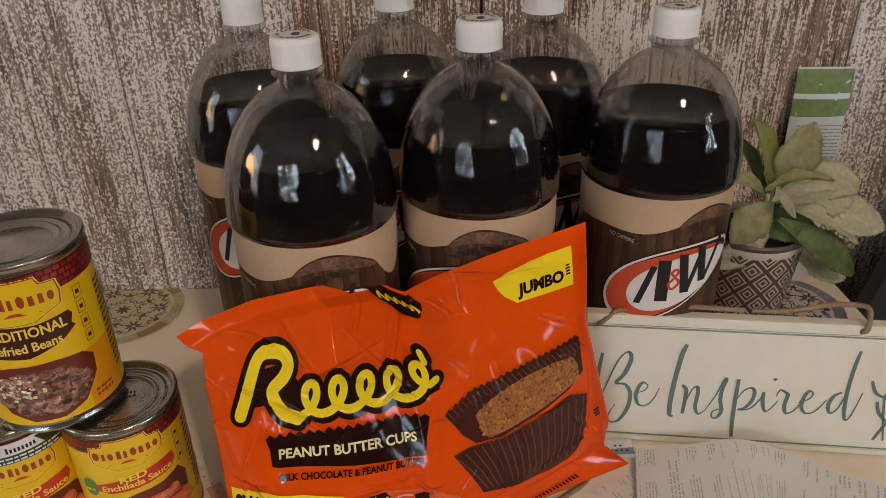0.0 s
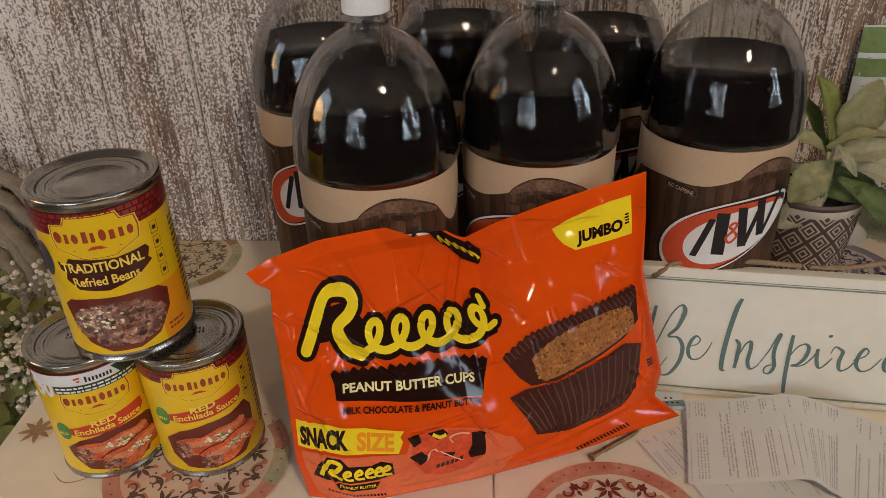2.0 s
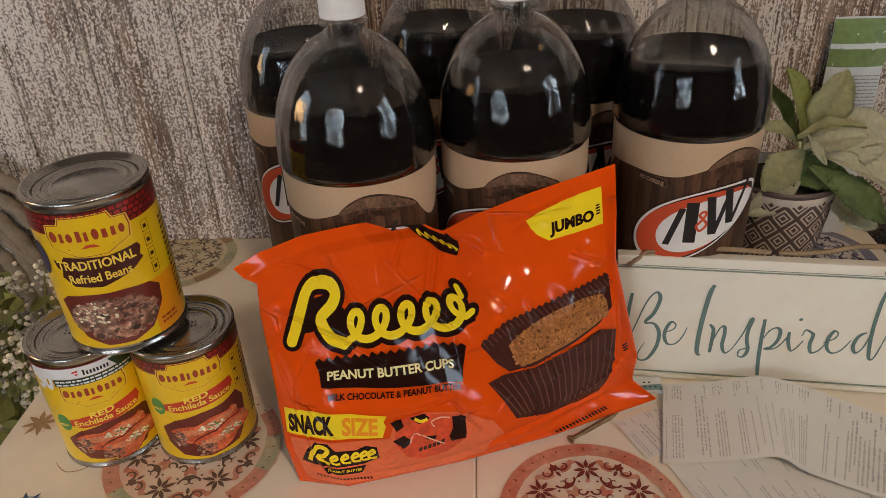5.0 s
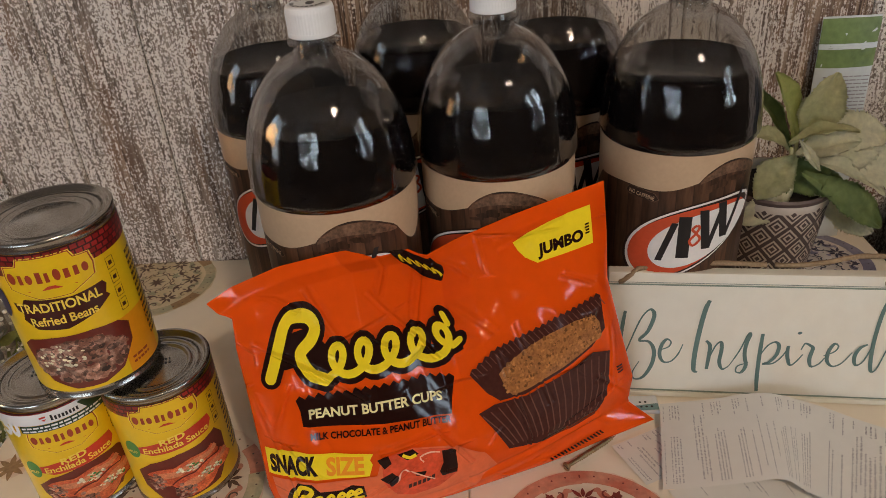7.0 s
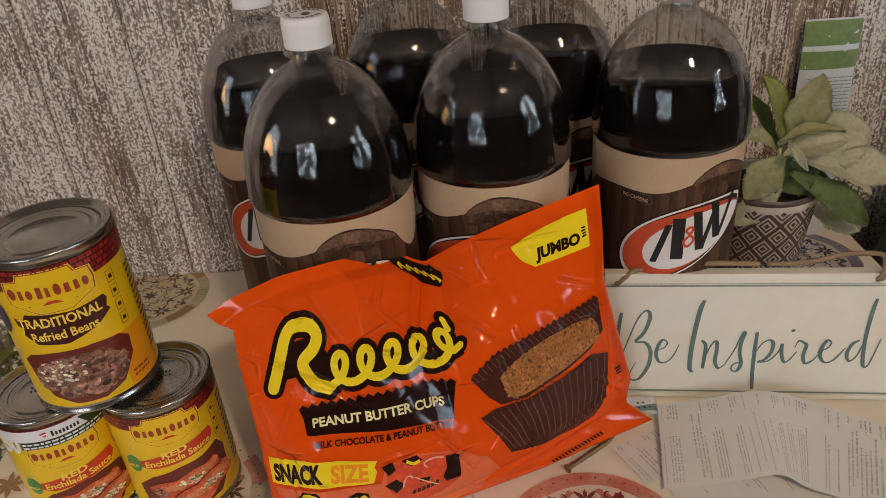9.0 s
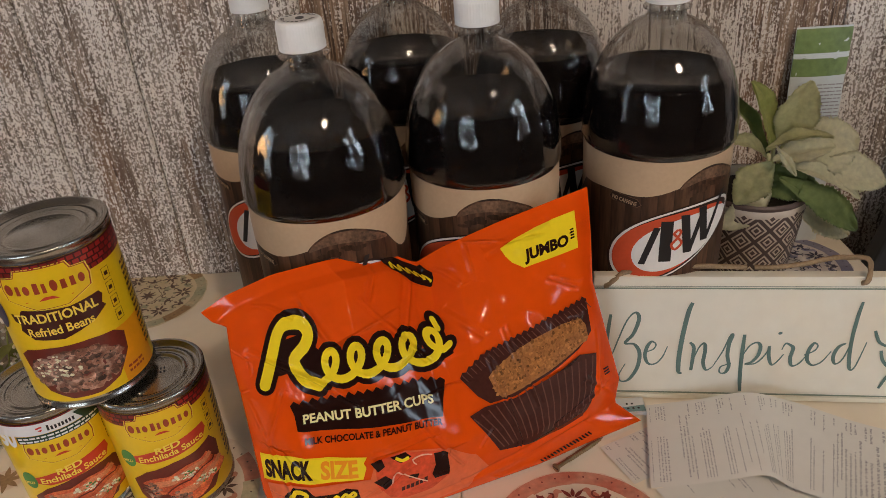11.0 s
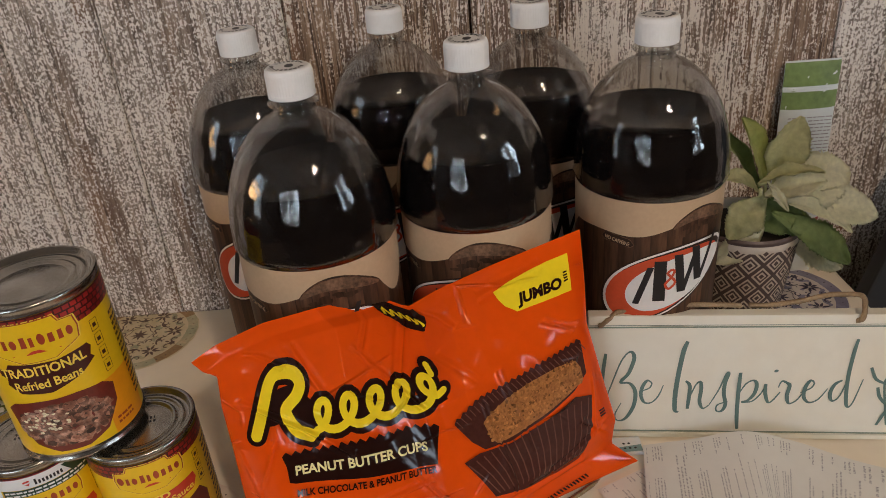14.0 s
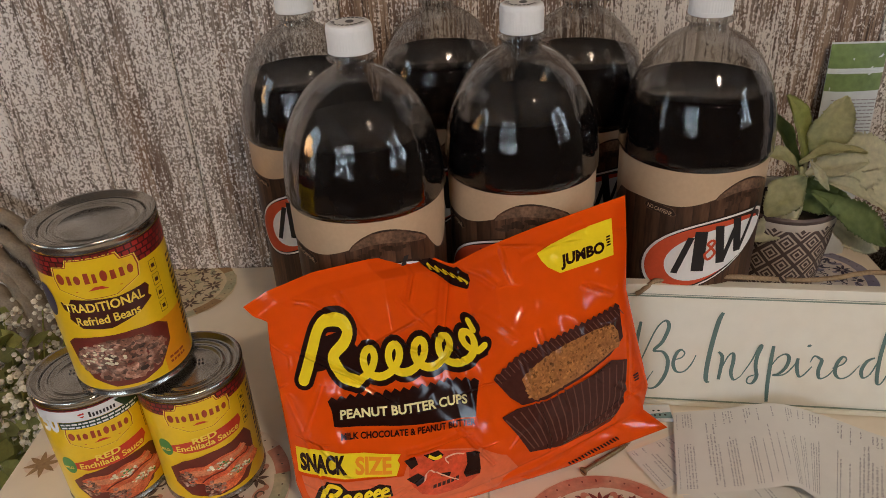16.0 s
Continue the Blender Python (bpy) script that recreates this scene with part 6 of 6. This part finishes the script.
leaf((0.276, 0.545, 0.880), (0.347, 0.538, 0.828), 0.0155, M_LEAF3, 0.12, 10, 8)
leaf((0.288, 0.556, 0.858), (0.352, 0.556, 0.812), 0.0170, M_LEAF4, 0.12, 20, 9)
leaf((0.268, 0.545, 0.895), (0.238, 0.538, 0.862), 0.0175, M_LEAF, 0.10, 15, 10)
leaf((0.270, 0.545, 0.868), (0.228, 0.540, 0.838), 0.0150, M_LEAF4, 0.08, -15, 11)
leaf((0.266, 0.552, 0.896), (0.228, 0.545, 0.916), 0.0130, M_LEAF, 0.15, 30, 12)
leaf((0.2615, 0.530, 0.916), (0.2800, 0.526, 0.890), 0.0045, M_LEAF4, 0.05, 20, 13)
leaf((0.268, 0.556, 0.862), (0.298, 0.545, 0.885), 0.0190, M_LEAF3, 0.08, 0, 14)
leaf((0.272, 0.565, 0.890), (0.228, 0.580, 0.950), 0.0110, M_LEAF3, 0.10, 20, 15)
leaf((0.276, 0.562, 0.860), (0.255, 0.548, 0.885), 0.0170, M_LEAF3, 0.08, 0, 16)
leaf((0.280, 0.550, 0.868), (0.312, 0.540, 0.866), 0.0140, M_LEAF3, 0.10, 0, 17)
for a, b in (((0.271, 0.574, 0.851), (0.279, 0.572, 0.898)), ((0.271, 0.572, 0.851), (0.298, 0.554, 0.886)), ((0.267, 0.572, 0.851), (0.266, 0.550, 0.900)), ((0.272, 0.574, 0.851), (0.286, 0.570, 0.902))):
    o = Vector((PX, PY, T + 0.1025))
    pts = spline([Vector(a) - o, (Vector(a) + Vector(b)) / 2 - o + Vector((0.003, -0.004, 0)), Vector(b) - o], 5)
    part("stem", tube(pts, 0.0017, 7), M_LEAF, plant, smooth=True)

# ---------------- packet leaning on the wall ----------------
pk = thing("seasoning_packet", (0, 0, 0), "tall white and green plastic packet leaning on the wall", "packet")
K0 = Vector((0.351, 0.654, T))
KX, KU = Vector((0.995, 0.02, -0.02)).normalized(), Vector((-0.0, 0.010, 0.2197)).normalized()
KN = KX.cross(KU)


def on_pk(x, z, off):
    return K0 + KX * x + KU * z + KN * off


def packet_sheet(z0, z1, off, material, name, parent, bulge=1.0):
    bm = bmesh.new()
    n, m = 12, 16
    g = [[bm.verts.new(on_pk(-0.026 + 0.052 * i / n, z0 + (z1 - z0) * j / m, off + bulge * (0.006 * math.sin(math.pi * i / n) ** 0.6 * math.sin(math.pi * min(max((z0 + (z1 - z0) * j / m) / 0.22, 0.0), 1.0)) ** 0.5 + 0.0008 * noise.noise((i * 0.7, j * 0.9 + z0 * 50, 0))))) for i in range(n + 1)] for j in range(m + 1)]
    for j in range(m):
        for i in range(n):
            bm.faces.new((g[j][i], g[j][i + 1], g[j + 1][i + 1], g[j + 1][i]))
    return part(name, bm, material, parent, smooth=True)


front = packet_sheet(0, 0.221, 0.0, M_PKW, "front", pk)
packet_sheet(0, 0.221, -0.0006, M_PKW, "back", pk, -1.0)
packet_sheet(0.176, 0.2195, 0.0005, M_PKG, "green_band", front)
packet_sheet(0.1925, 0.1975, 0.0009, M_PKW, "pale_band", front)
packet_sheet(0.035, 0.062, 0.0005, M_PKR, "red_panel", front)
bm = bmesh.new()
rnd = random.Random(21)
z = 0.168
while z > 0.085:
    x = -0.021
    bold = abs(z - 0.128) < 0.0018
    while x < 0.019:
        w = 0.002 + 0.006 * rnd.random()
        poly([(x, z), (min(x + w, 0.021), z), (min(x + w, 0.021), z + (0.0022 if bold else 0.0011)), (x, z + (0.0022 if bold else 0.0011))], bm)
        x += w + (0.0 if bold else 0.001)
    z -= 0.0034
lines = part("small_print", wrap(bm, on_pk, 0.0075), M_PRINT, front)
tagged(lines, kind="stuff")

# ---------------- coiled rope by the wall ----------------
rope = thing("coiled_rope", (0, 0, 0), "coil of stiff tan lariat rope leaning on the boards", "rope")
RC = Vector((-0.578, 0.612, 0.690))
A1, A2 = Vector((1, 0.10, 0)).normalized(), Vector((0.0, 0.16, 1.0)).normalized()
for k in range(6):
    R = 0.142 - 0.0148 * k
    pts = []
    for i in range(241):
        a = 2 * math.pi * i / 240
        wob = 0.003 * math.sin(3 * a + k * 1.7)
        pts.append(RC + A1 * ((R + wob) * math.cos(a)) + A2 * ((R + wob) * 1.32 * math.sin(a)) + Vector((0, 0.003 * math.sin(2 * a + k) + 0.004 * (k % 2), 0)))
    part("strand", tube(pts, 0.0076, 12, None, 0.8), M_ROPE, rope, smooth=True)

# ---------------- white wild flowers beside the table ----------------
vase = thing("floor_vase", (-0.46, 0.47, 0), "dark tall floor vase beside the table", "vase")
part("vase_body", lathe([(0.0, 0.0), (0.06, 0.0), (0.07, 0.15), (0.065, 0.35), (0.045, 0.45), (0.05, 0.47), (0.045, 0.47), (0.04, 0.45), (0.0, 0.44)], 40), M_DARK, vase, smooth=True)
bush = thing("wild_flowers", (-0.46, 0.47, 0.45), "bunch of small white blossoms with olive leaves", "flowers")
rnd = random.Random(31)
heads, leaves = bmesh.new(), bmesh.new()
stems = bmesh.new()
o = Vector((-0.46, 0.47, 0.45))
for k in range(60):
    tx, ty, tz = -0.505 + 0.150 * rnd.random(), 0.40 + 0.15 * rnd.random(), 0.66 + 0.14 * rnd.random()
    if tx > -0.385:
        tx -= 0.01
    tip = Vector((tx, ty, tz)) - o
    mid = Vector((tip.x * 0.55, tip.y * 0.55, tip.z * 0.6))
    tube(spline([Vector((0.02 * (rnd.random() - 0.5), 0.02 * (rnd.random() - 0.5), 0)), mid, tip], 4), 0.0008, 4, stems)
    for j in range(26):
        c = tip + Vector((rnd.gauss(0, 0.0075), rnd.gauss(0, 0.0075), rnd.gauss(0, 0.0075)))
        if c.x + o.x > TX0 - 0.004 and c.z + o.z < T + 0.004:
            continue
        r = 0.0014 + 0.0017 * rnd.random()
        bmesh.ops.create_icosphere(heads, subdivisions=1, radius=r, matrix=Matrix.Translation(c))
    for j in range(7):
        c = tip + Vector((rnd.gauss(0, 0.014), rnd.gauss(0, 0.014), -0.012 + rnd.gauss(0, 0.014)))
        if c.x + o.x > TX0 - 0.030:
            continue
        d = Vector((rnd.gauss(0, 1), rnd.gauss(0, 1), rnd.gauss(0.3, 0.6))).normalized()
        s = d.orthogonal().normalized()
        L = 0.016 + 0.022 * rnd.random()
        w = 0.004 + 0.005 * rnd.random()
        v = [leaves.verts.new(c + d * (L * t) + s * (w * q)) for t, q in ((0, 0), (0.3, 1), (0.65, 0.8), (1, 0), (0.65, -0.8), (0.3, -1))]
        leaves.faces.new(v)
for nm, bm, m in (("stem_mass", stems, M_FLG), ("leaf_mass", leaves, M_FLG), ("blossom_mass", heads, M_FLW)):
    tagged(part(nm, bm, m, bush), kind="stuff")

# ---------------- dark board beyond the table's end ----------------
panel = thing("dark_board", (0, 0, 0), "dark grey flat board leaning on the wall beside the table", "board")
bm = box_bm(0, 0.36, -0.010, 0.010, 0, 1.02, 0.003)
bmesh.ops.transform(bm, matrix=pose(0.178, 0.560, 0.0, -3.5, 17, 0), verts=bm.verts)
for v in bm.verts:
    v.co.z = max(v.co.z, 0.0)
part("sheet", bm, M_DARK, panel)
